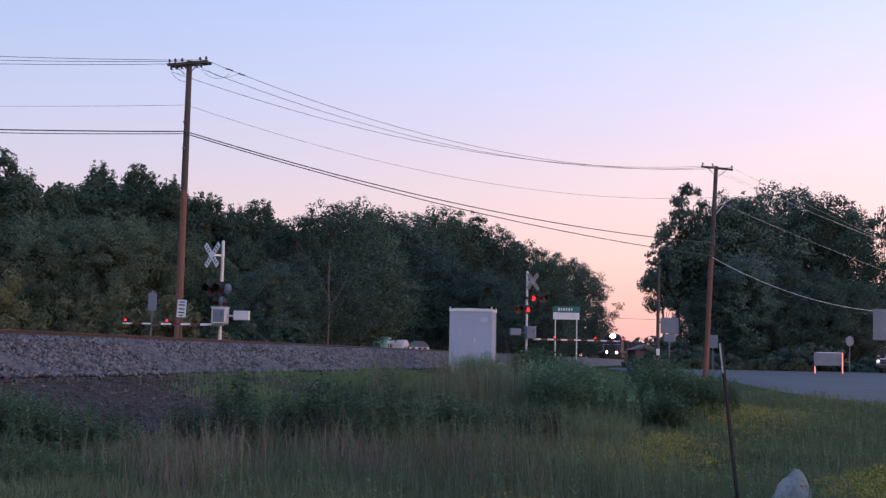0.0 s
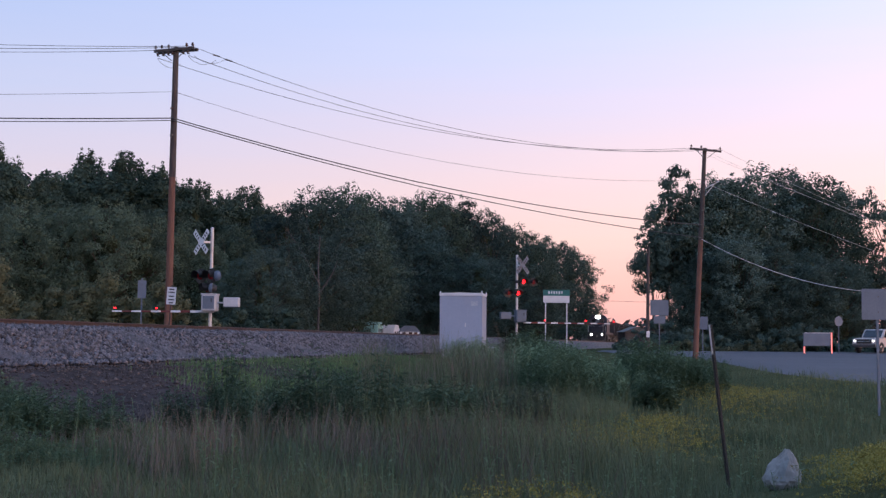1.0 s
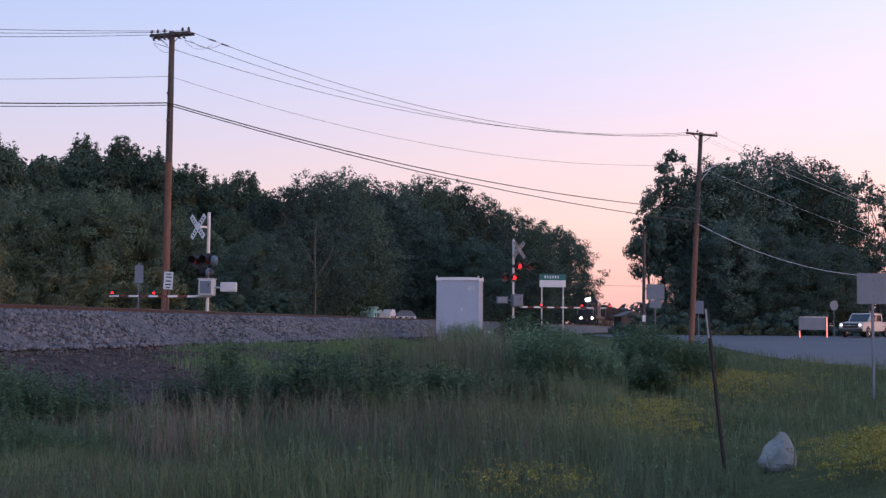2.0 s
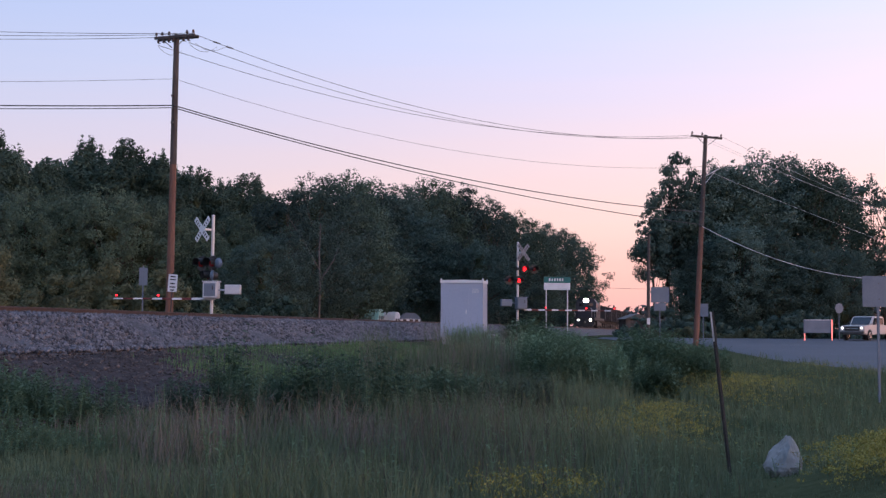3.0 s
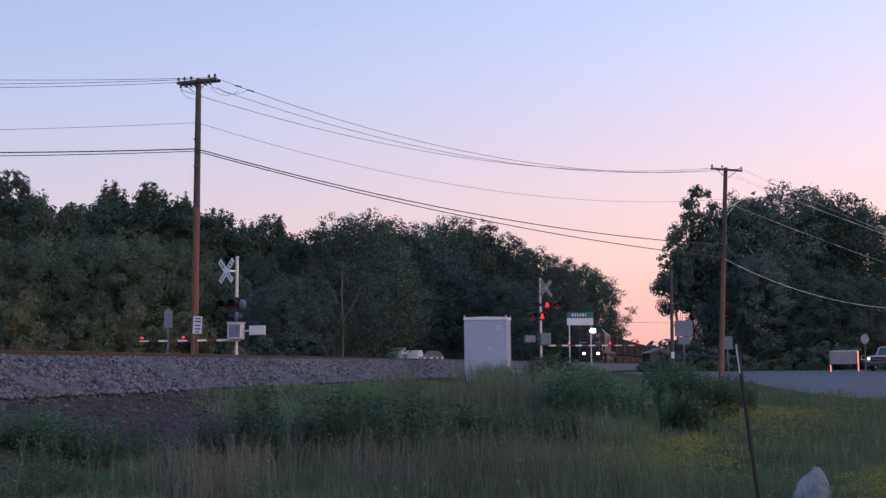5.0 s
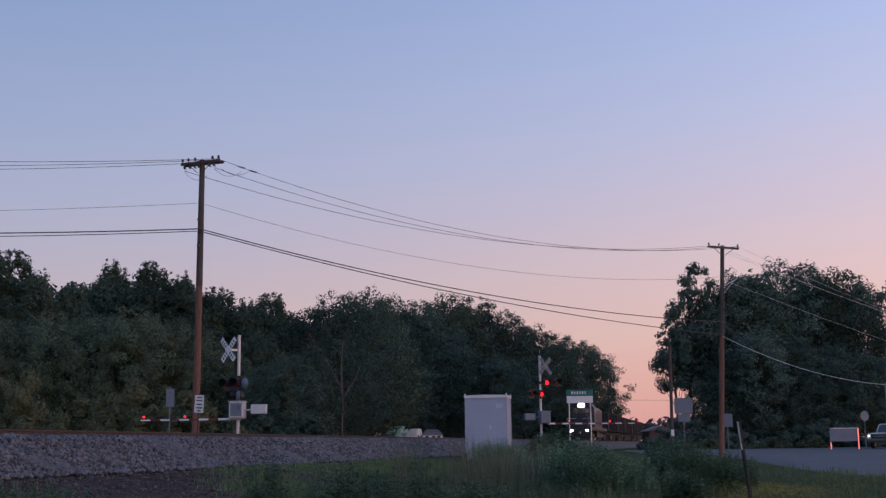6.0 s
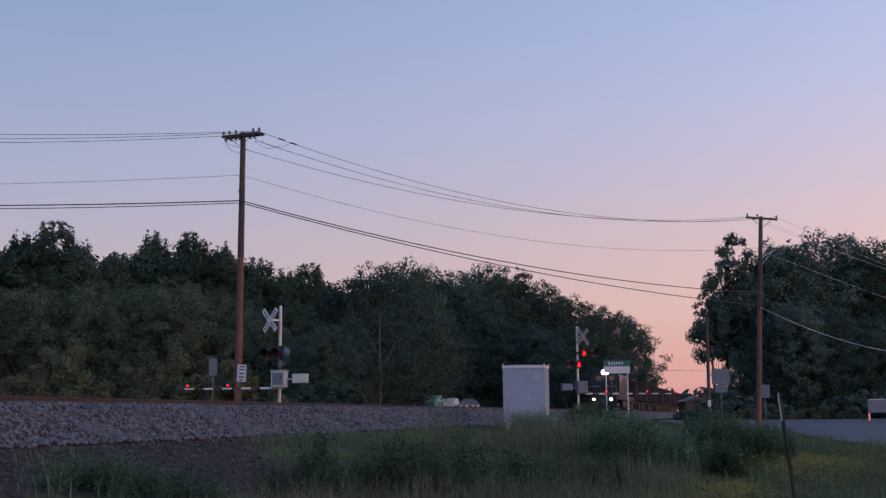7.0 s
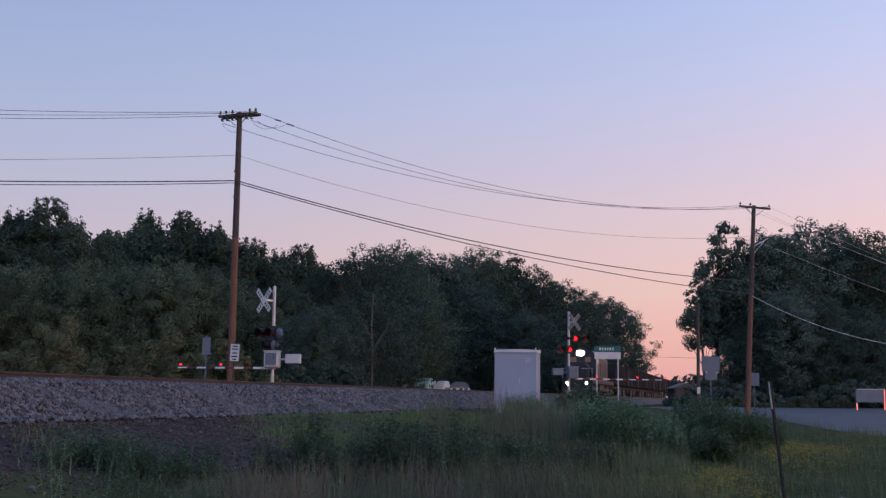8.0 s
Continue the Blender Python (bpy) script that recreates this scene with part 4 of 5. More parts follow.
P1, P2 = (-12.04, 50.2, 14.15), (14.15, 69.6, 13.2)
utility_pole(*P1, -20, "tall red-brown wooden utility pole with a double crossarm", lean=(0, 0.2))
pole2 = utility_pole(*P2, 10, "red-brown wooden utility pole with a single crossarm beside the road", lean=(0, 3.2), big=False)


def street_lamp_arm(pole, z):
    bm = BM()
    rod(bm, (0.1, 0, z), (1.0, 0.1, z + 0.55), 0.025, n=8)
    rod(bm, (0.1, 0, z - 0.45), (0.75, 0.08, z + 0.38), 0.018, n=6)
    part("bracket_arm", bm, M_GALV, pole)


street_lamp_arm(pole2, 10.0)


def wire(name, a, b, sag, radius, mat, label, bits=26):
    """A hanging wire between two points."""
    cu = bpy.data.curves.new(name, "CURVE")
    cu.dimensions, cu.bevel_depth, cu.bevel_resolution = "3D", radius, 1
    sp = cu.splines.new("POLY")
    sp.points.add(bits)
    for i in range(bits + 1):
        t = i / bits
        p = Vector(a).lerp(Vector(b), t)
        sp.points[i].co = (p.x, p.y, p.z - sag * 4 * t * (1 - t), 1)
    cu.materials.append(mat)
    ob = new(name, cu)
    return tagged(ob, label, "wire", "overhead wires")


P0, P3 = (-42.0, 45.5), (69.0, 130.0)
S1, S2 = math.sin(radians(0.2)), math.sin(radians(3.2))  # the poles lean
a20, a10 = radians(-20), radians(10)
for k, o in enumerate((-0.92, 0.62, 0.92)):
    p1 = (P1[0] + 12.4 * S1 + math.cos(a20) * o, P1[1] + math.sin(a20) * o, P1[2] - (0.05 if k == 2 else 0.38))
    p2 = (P2[0] + 12.3 * S2 + math.cos(a10) * (-0.9, -0.28, 0.9)[k], P2[1] + math.sin(a10) * o, P2[2] - 0.05)
    wire("power_line", p1, p2, 1.35 + 0.12 * k, 0.011, M_WIRE, "thin power line hanging between two poles")
    wire("power_line", (P0[0], P0[1] + o, 14.50 - 0.10 * k), (P1[0] + 12.4 * S1 + math.cos(a20) * (0.9, 0.62, -0.92)[k], P1[1] + math.sin(a20) * (0.9, 0.62, -0.92)[k], P1[2] + (0.0, -0.02, -0.04)[k]), 0.55, 0.011, M_WIRE, "thin power line running on to the next pole")
    # pale metal colour on this span stands in for light on the wire
    wire("power_line", p2, (P3[0], P3[1] + o, 8.8 - 0.35 * k), 1.1, 0.007, M_GALV, "thin power line running on along the road")
    # slack jumper under the arm
    wire("jumper_wire", (p1[0], p1[1], P1[2] - 0.42), (p1[0] + (0.9, 1.1, 1.3)[k], p1[1] + 0.5, P1[2] - 0.50 + 0.05 * k), 0.28, 0.008, M_WIRE, "slack jumper wire looped under the crossarm")
for k in range(2):
    bm = BM()
    t = 0.030 + 0.018 * k
    a = Vector((P1[0] + 12.4 * S1 + 0.87, P1[1] - 0.32, P1[2] - 0.05)).lerp(Vector((P2[0] + 12.3 * S2 + 0.89, P2[1] + 0.16, P2[2] - 0.05)), t)
    a.z -= 1.59 * 4 * t * (1 - t)
    box(bm, 0, 0, 0, 0.34, 0.06, 0.06, 0.02)
    tagged(part("line_splice", bm, M_STEEL, m=pose(a.x, a.y, a.z, 0, 8, 36)), "dark splice sleeve on the power line", "line splice")
wire("neutral_wire", (P0[0], P0[1], 11.6), (P1[0] + 10.6 * S1, P1[1] - 0.18, 12.2), 0.35, 0.008, M_WIRE, "thin neutral wire below the crossarm")
wire("neutral_wire", (P1[0] + 10.6 * S1, P1[1] - 0.18, 12.2), (P2[0] + 10.4 * S2, P2[1] - 0.18, 11.3), 1.3, 0.008, M_WIRE, "thin neutral wire below the crossarm")
# pale colour again imitates the lit wire against dark trees
wire("neutral_wire", (P2[0] + 10.0 * S2, P2[1] - 0.18, 11.1), (P3[0], P3[1], 5.6), 1.0, 0.009, M_GALV, "thin neutral wire running on along the road")
wire("telephone_cable", (P0[0], P0[1], 11.05), (P1[0] + 9.5 * S1, P1[1] - 0.2, 11.05), 0.35, 0.026, M_CABLE, "thick black telephone cable")
wire("telephone_cable", (P0[0], P0[1], 10.95), (P1[0] + 9.4 * S1, P1[1] - 0.2, 10.95), 0.40, 0.018, M_CABLE, "thick black telephone cable")
wire("telephone_cable", (P1[0] + 9.5 * S1, P1[1] - 0.2, 11.05), (P2[0] + 7.7 * S2, P2[1] - 0.2, 8.6), 0.75, 0.024, M_CABLE, "thick black telephone cable")
wire("telephone_cable", (P1[0] + 9.4 * S1, P1[1] - 0.2, 10.95), (P2[0] + 7.0 * S2, P2[1] - 0.2, 7.85), 0.58, 0.022, M_CABLE, "thick black telephone cable")
wire("distant_wire", (12.0, 150.0, 7.3), (30.0, 152.0, 7.0), 0.15, 0.02, M_WIRE, "thin wire across the gap in the trees")
wire("telephone_cable", (P2[0] + 6.9 * S2, P2[1] - 0.2, 7.75), (37.5, 72.0, 7.8), 3.0, 0.018, M_GALV, "pale telephone cable sagging across the road")


# ---- level crossing signals ----
def light_unit(parent, x, y, z, turn, lit, big=1.0):
    """One round flasher: backplate, body, hood and lens, facing local -y."""
    m = pose(x, y, z, 0, 0, turn) @ Matrix.Scale(big, 4)
    bm = BM()
    lathe(bm, [(0.24, -0.006), (0.245, 0.0), (0.24, 0.006)], 24, pose(0, 0, 0, 90, 0, 0))
    unit = part("flasher", bm, M_BLACK, parent, m=m)
    bm = BM()
    lathe(bm, [(0.10, 0.20), (0.135, 0.10), (0.155, 0.0), (0.155, -0.03)][::-1], 18, pose(0, 0, 0, -90, 0, 0))
    part("lamp_housing", bm, M_BLACK, unit)
    bm = BM()
    n = 14
    ra, rb = [], []
    for i in range(n + 1):
        a = math.pi * (-0.12 + 1.24 * i / n)
        ra.append(bm.verts.new((0.165 * math.cos(a), -0.02, 0.165 * math.sin(a))))
        rb.append(bm.verts.new((0.175 * math.cos(a), -0.30 + 0.10 * abs(i / n - 0.5), 0.165 * math.sin(a) + 0.01)))
    for i in range(n):
        bm.faces.new((ra[i], ra[i + 1], rb[i + 1], rb[i]))
    bmesh.ops.solidify(bm, geom=bm.faces[:], thickness=0.006)
    part("hood", bm, M_BLACK, unit)
    bm = BM()
    lathe(bm, [(0.115, 0.0), (0.11, 0.02), (0.07, 0.035), (0.02, 0.045)], 18, pose(0, -0.03, 0, 90, 0, 0))
    part("lens", bm, M_RED_ON if lit else M_RED_DIM, unit, "lit red lens" if lit else "dim red lens")
    return unit


def crossing_signal(x, y, top, label, face, gate_turn, gate_len, lights, weight_side, buck_side, buck_mat):
    z0 = max(gz(x, y), 1.35)
    h = top - z0
    sig = thing("crossing_signal", label, "crossing signal", pose(x, y, z0), "crossing signals")
    bm = BM()
    box(bm, 0, 0, 0.02, 0.7, 0.7, 0.5, 0.03)
    part("foundation", bm, M_CONCRETE, sig)
    bm = BM()
    rod(bm, (0, 0, 0.25), (0, 0, h), 0.064, n=14)
    lathe(bm, [(0.17, 0.27), (0.17, 0.31), (0.11, 0.40), (0.085, 0.75), (0.066, 0.80)], 14)
    lathe(bm, [(0.072, h - 0.02), (0.072, h + 0.02), (0.02, h + 0.06)], 12)
    part("mast", bm, M_ALU, sig, "silver round mast")
    f = pose(0, 0, 0, 0, 0, face)
    for k in (-1, 1):
        bm = BM()
        box(bm, 0, 0, 0, 1.22, 0.012, 0.23, 0.004)
        blade = part("crossbuck_blade", bm, buck_mat, sig, "reflective crossbuck blade", f @ pose(buck_side, -0.44 - 0.02 * k, h - 0.55, 0, 45 * k, 0))
        for j in range(8):
            if k == 1 and 3 <= j <= 4:
                continue
            bm = BM()
            box(bm, -0.47 + j * 0.134, -0.010, 0, 0.055, 0.004, 0.125)
            part("letter_bar", bm, M_BLACK, blade)
    bm = BM()
    box(bm, buck_side * 0.5, -0.22, h - 0.55, 0.09, 0.40, 0.08, 0.01)
    part("crossbuck_bracket", bm, M_GALV, sig, m=f)
    for lz, off, turn, lit in lights:
        lm = pose(0, 0, lz - z0, 0, 0, turn)
        bm = BM()
        box(bm, off, 0.02, 0, 1.10 + abs(off) * 0.4, 0.06, 0.06, 0.012)
        lathe(bm, [(0.09, -0.08), (0.10, 0.0), (0.09, 0.08)], 12)
        bar = part("light_bar", bm, M_BLACK, sig, m=lm)
        for k in (-1, 1):
            light_unit(bar, off + k * 0.30, -0.06, 0, 0, lit == k, 1.0 if lit else 1.25)
        if not lit:
            bm = BM()
            lathe(bm, [(0.20, 0), (0.21, 0.02), (0.12, 0.10), (0.03, 0.12)], 18, pose(off + 0.62, -0.05, 0, 90, 0, 0))
            part("rear_cover", bm, M_SIGN_BACK, bar, "grey rear cover of a flasher")
    g = pose(0, 0, 0, 0, 0, gate_turn)
    zg = 1.72
    za = zg - 0.34
    bm = BM()
    box(bm, 0.08, -0.32, zg, 0.60, 0.46, 0.66, 0.06)
    box(bm, 0.08, -0.32, zg + 0.34, 0.64, 0.50, 0.05, 0.015)
    mech = part("gate_mechanism", bm, M_ALU if buck_mat is M_WHITE else M_SIGN_BACK, sig, "grey metal gate motor box", g)
    bm = BM()
    box(bm, 0.08, -0.556, zg + 0.02, 0.46, 0.012, 0.50, 0.005)
    part("door", bm, M_SIGN_BACK, mech)
    bm = BM()
    box(bm, 0.20, -0.568, zg + 0.10, 0.035, 0.015, 0.16, 0.005)
    part("latch", bm, M_BLACK, mech)
    bm = BM()
    ws = weight_side
    rod(bm, (0.08, -0.36, zg), (0.08 + ws * 0.9, -0.36, zg + 0.02), 0.035, n=8)
    box(bm, 0.08 + ws * 0.88, -0.34, zg + 0.03, 0.62, 0.26, 0.38, 0.03)
    part("counterweight", bm, M_ALU if buck_mat is M_WHITE else M_SIGN_BACK, mech)
    n = round(gate_len / 0.40)
    arm = part("gate_arm", rod_bm((0.25, -0.36, za), (-0.35 * ws, -0.36, za), 0.05), M_GALV, sig, "lowered striped gate arm", g)
    for i in range(n):
        bm = BM()
        w0, w1 = 0.09 - 0.04 * i / n, 0.09 - 0.04 * (i + 1) / n
        xa, xb = -ws * (0.3 + i * 0.40), -ws * (0.3 + (i + 1) * 0.40)
        box(bm, (xa + xb) / 2, -0.36, za, 0.398, 0.035, (w0 + w1) / 2, 0.006)
        part("stripe", bm, M_RED_BAND if i % 2 else M_WHITE, arm)
    for t in ((0.5, 0.98) if gate_len < 4 else (0.22, 0.66, 0.97)):
        bm = BM()
        xx = -ws * (0.3 + gate_len * t)
        lathe(bm, [(0.036, -0.04), (0.042, 0.0), (0.036, 0.04)], 12, pose(xx, -0.36, za + 0.13, 90, 0, 0))
        lamp = part("gate_lamp", bm, M_RED_ON, arm, "lit red gate lamp")
        bm = BM()
        box(bm, xx, -0.36, za + 0.065, 0.05, 0.05, 0.05, 0.008)
        part("lamp_bracket", bm, M_BLACK, arm)
    return sig


def rod_bm(a, b, r):
    bm = BM()
    rod(bm, a, b, r)
    return bm


crossing_signal(-9.6, 47.0, 6.04, "silver crossing signal with white crossbuck and lowered gate",
                -42, -6, 3.55, [(4.15, -0.22, -34, 0), (3.65, -0.12, -70, 0)], 1, -0.12, M_WHITE)
crossing_signal(3.55, 66.0, 6.45, "silver crossing signal with lit red flashers beside the road crossing",
                42, 18, 5.6, [(4.36, -0.28, 25, 1), (5.0, 0.66, 20, -1)], -1, 0.0, M_SIGN_BACK)


# ---- signal housing ----
def signal_shed():
    x, y = 0.47, 52.95
    z = 1.28
    shed = thing("signal_shed", "pale grey metal signal housing with a white roof", "equipment shed", pose(x, y, z, 0, 0, -9))
    bm = BM()
    box(bm, 0, 0, 1.20, 1.84, 1.5, 2.36, 0.012)
    part("body", bm, M_SHED, shed)
    bm = BM()
    prism(bm, [(-0.955, 2.38), (0.955, 2.38), (0.955, 2.49), (0.0, 2.515), (-0.955, 2.49)], -0.80, 0.80)
    part("roof", bm, M_WHITE, shed, "white shallow metal roof")
    bm = BM()
    box(bm, 0, 0, -0.16, 1.72, 1.46, 0.36, 0.02)
    part("plinth", bm, M_CONCRETE, shed)
    for sx in (-0.92, 0.92):
        for sy in (-0.75, 0.75):
            bm = BM()
            box(bm, sx, sy, 1.20, 0.035, 0.035, 2.34, 0.006)
            part("corner_trim", bm, M_SHED, shed)
            bm = BM()
            lathe(bm, [(0.03, 0), (0.045, 0.03), (0.02, 0.09)], 8)
            part("lifting_eye", bm, M_GALV, shed, m=pose(sx, sy, 2.488))
    bm = BM()
    box(bm, -0.15, -0.752, 1.15, 0.92, 0.012, 2.0, 0.004)
    door = part("door", bm, M_SHED, shed)
    bm = BM()
    box(bm, 0.20, -0.78, 1.10, 0.04, 0.03, 0.18, 0.008)
    part("door_handle", bm, M_GALV, door)
    bm = BM()
    for i in range(5):
        box(bm, 0.60, -0.76, 1.95 + i * 0.04, 0.30, 0.02, 0.012)
    part("vent", bm, M_GALV, shed)


signal_shed()


def relay_box(x, y, z, w, d, h, turn, label):
    b = thing("relay_box", label, "equipment box", pose(x, y, z, 0, 0, turn))
    bm = BM()
    box(bm, 0, 0, h / 2 + 0.15, w, d, h, 0.02)
    part("body", bm, M_GALV, b)
    bm = BM()
    box(bm, 0, 0, h + 0.17, w + 0.06, d + 0.06, 0.04, 0.01)
    part("lid", bm, M_GALV, b)
    bm = BM()
    for s in (-1, 1):
        box(bm, s * w * 0.38, 0, 0.05, 0.07, 0.07, 0.3)
    part("leg_frame", bm, M_STEEL, b)


relay_box(1.55, 51.2, gz(1.55, 51.2) - 0.05, 0.5, 0.4, 0.75, 10, "small grey metal equipment box beside the shed")


# ---- signs ----
def sign_panel(parent, w, h, z, front, back, facing_away=True, round_=False):
    bm = BM()
    if round_:
        lathe(bm, [(w / 2 - 0.004, -0.004), (w / 2, 0), (w / 2 - 0.004, 0.004)], 8 if round_ == 8 else 24, pose(0, 0, z, 90, 0, 22.5))
    else:
        box(bm, 0, 0, z, w, 0.008, h, 0.003)
    return part("panel", bm, back if facing_away else front, parent)


def road_sign(name, label, x, y, post_h, panels, turn=0, post="u", mat_post=None, base=None):
    z0 = gz(x, y) if base is None else base
    s = thing(name, label, "road sign", pose(x, y, z0, 0, 0, turn))
    bm = BM()
    box(bm, 0, 0.035, post_h / 2 - 0.15, 0.055, 0.012, post_h + 0.3, 0.003)
    for k in (-1, 1):
        box(bm, k * 0.024, 0.052, post_h / 2 - 0.15, 0.008, 0.034, post_h + 0.3, 0.002)
    part("post", bm, mat_post or M_SIGN_BACK, s)
    for w, h, z, mat, rnd in panels:
        p = sign_panel(s, w, h, z, mat, mat, True, rnd)
        bm = BM()
        for k in (-0.25, 0.25):
            lathe(bm, [(0.014, 0), (0.014, 0.012), (0.006, 0.016)], 6, pose(0, -0.005, z + k * (h or w), 90, 0, 0))
        part("bolt", bm, M_STEEL, p)
    return s


road_sign("road_sign", "bare aluminium back of a large square sign on a steel post", 9.62, 27.0, 2.85, [(0.76, 0.70, 2.50, M_SIGN_BACK, 0)], 4)
road_sign("road_sign", "bare back of a square sign with a smaller plate below it", 11.45, 66.0, 3.0, [(1.02, 0.86, 2.62, M_SIGN_BACK, 0), (0.66, 0.42, 1.95, M_SIGN_BACK, 0)], 3, base=1.0)
road_sign("road_sign", "small bare metal sign back beside the utility pole", 15.1, 72.0, 2.35, [(0.60, 0.78, 1.95, M_SIGN_BACK, 0)], -6, base=0.95)
road_sign("stop_sign", "bare back of an eight-sided stop sign on a thin post", 28.8, 89.0, 2.9, [(0.80, 0, 2.50, M_SIGN_BACK, 8)], 0)
road_sign("road_sign", "narrow grey sign back beyond the track", -12.6, 48.0, 2.2, [(0.34, 0.72, 1.75, M_SIGN_BACK, 0)], 20, base=1.9)


def notice_on_pole():
    s = thing("track_sign", "white notice board with dark lines on a post by the pole", "sign", pose(-11.4, 47.6, 1.66, 0, 3, 8))
    bm = BM()
    box(bm, 0, 0.03, 1.0, 0.06, 0.05, 2.3, 0.006)
    part("post", bm, M_POLE_GREY, s)
    bm = BM()
    box(bm, 0, 0, 1.72, 0.36, 0.02, 0.70, 0.006)
    board = part("board", bm, M_WHITE, s)
    for z, w in ((1.98, 0.2), (1.86, 0.24), (1.70, 0.2), (1.56, 0.24), (1.44, 0.16)):
        bm = BM()
        box(bm, 0, -0.014, z, w, 0.006, 0.05)
        part("text_bar", bm, M_BLACK, board)


notice_on_pole()


def station_sign():
    """Two-post sign: green upper board with pale bars, white lower board."""
    s = thing("place_sign", "green and white board on two pale posts beside the railway", "sign", pose(6.35, 73.0, 1.72, 0, 0, 4))
    for k in (-1, 1):
        bm = BM()
        box(bm, k * 0.66, 0.06, 1.05, 0.065, 0.065, 3.9, 0.008)
        part("post", bm, M_GALV, s)
    bm = BM()
    box(bm, 0, 0, 2.98, 1.66, 0.03, 0.36, 0.008)
    top = part("green_board", bm, M_GREEN_SIGN, s, "dark green board with pale lettering bars")
    for i, w in enumerate((0.13, 0.10, 0.12, 0.10, 0.13, 0.09)):
        bm = BM()
        box(bm, -0.46 + i * 0.16, -0.019, 2.99, w * 0.72, 0.006, 0.17)
        part("letter_bar", bm, M_WHITE, top)
    bm = BM()
    box(bm, 0, 0, 2.58, 1.62, 0.03, 0.42, 0.008)
    low = part("white_board", bm, M_WHITE, s)
    for z in (2.68, 2.55, 2.46):
        bm = BM()
        box(bm, 0, -0.018, z, 1.2, 0.005, 0.03)
        part("text_bar", bm, M_GALV, low)


station_sign()


def barricade():
    """White board between two posts; orange reflector strips with their returned light as emission."""
    b = thing("barricade", "pale board barricade on two posts with orange reflector strips made to glow", "barricade", pose(26.6, 87.0, gz(26.6, 87.0) + 0.05, 0, 0, 4))
    bm = BM()
    box(bm, 0, 0, 1.10, 1.94, 0.05, 0.92, 0.01)
    part("board", bm, M_SIGN_BACK, b)
    bm = BM()
    box(bm, 0, 0, 1.58, 2.0, 0.08, 0.05, 0.01)
    part("top_rail", bm, M_GALV, b)
    for k in (-1, 1):
        bm = BM()
        box(bm, k * 1.02, 0, 0.78, 0.10, 0.10, 1.62, 0.01)
        post = part("post", bm, M_SIGN_BACK, b)
        bm = BM()
        if k > 0:
            box(bm, k * 1.02, -0.055, 0.84, 0.085, 0.012, 1.5, 0.003)
        else:
            box(bm, k * 1.02, -0.055, 0.33, 0.085, 0.012, 0.5, 0.003)
        part("marker_strip", bm, M_REFLECT, post, "orange-red reflector strip with its returned light as emission")


barricade()


def stake():
    p = thing("fence_stake", "leaning dark steel fence stake standing in the grass", "stake", pose(3.0, 13.0, gz(2.98, 13.0) - 0.1, 3.0, -6.7, 0))
    bm = BM()
    prism(bm, [(-0.021, -0.004), (0.021, -0.004), (0.021, 0.003), (0.004, 0.003), (0.004, 0.030), (-0.004, 0.030), (-0.004, 0.003), (-0.021, 0.003)], 0, 1.92, pose(0, 0, 0, 90, 0, 0) @ pose(0, 0, 0))
    bmesh.ops.transform(bm, matrix=Matrix.Scale(-1, 4, (0, 0, 1)) if max(v.co.z for v in bm.verts) < 0.1 else Matrix(), verts=bm.verts[:])
    bmesh.ops.recalc_face_normals(bm, faces=bm.faces[:])
    part("t_post", bm, M_STAKE, p)
    bm = BM()
    box(bm, -0.012, -0.008, 1.76, 0.018, 0.012, 0.32, 0.003)
    part("painted_tip", bm, M_GALV, p)
    for i in range(14):
        bm = BM()
        box(bm, 0, -0.008, 0.25 + i * 0.11, 0.02, 0.012, 0.02, 0.003)
        part("stud", bm, M_STAKE, p)


stake()


def litter_bag():
    rng = np.random.default_rng(4)
    bag = thing("plastic_bag", "crumpled white plastic bag full of litter lying in the grass", "bag", pose(3.51, 12.8, gz(3.51, 12.8) - 0.02, 0, 0, 15) @ Matrix.Scale(0.86, 4))
    bm = BM()
    r = bmesh.ops.create_icosphere(bm, subdivisions=4, radius=1.0)
    creases = [Vector(rng.normal(size=3)).normalized() for _ in range(26)]
    for v in r["verts"]:
        c = v.co.copy()
        flat = min(0.80 + 0.16 * (i % 4) / 3 + 0.30 * (1 - max(0.0, c.dot(q))) for i, q in enumerate(creases))  # taut facets between creases
        c *= min(1.0, flat + 0.05)
        up = max(0.0, c.z)
        pinch = 1 - 0.74 * up ** 1.5 - 0.10 * up * max(0.0, -c.x)
        wrinkle = 0.20 * noise.noise(c * 2.1 + Vector((3, 1, 0))) + 0.12 * noise.noise(c * 5) + 0.05 * noise.noise(c * 13)
        k = 1 + wrinkle
        v.co = Vector((c.x * 0.27 * pinch * k + 0.05 * up, c.y * 0.21 * pinch * k, 0.16 + c.z * (0.42 if c.z > 0 else 0.19) * (1 + 0.5 * wrinkle)))
    b = part("sack", bm, M_BAG, bag)
    bm = BM()
    lathe(bm, [(0.05, 0.0), (0.035, 0.03), (0.02, 0.05), (0.012, 0.06)], 9, pose(0.05, -0.01, 0.46, 8, 14, 0))
    part("gathered_neck", bm, M_BAG, bag)


litter_bag()


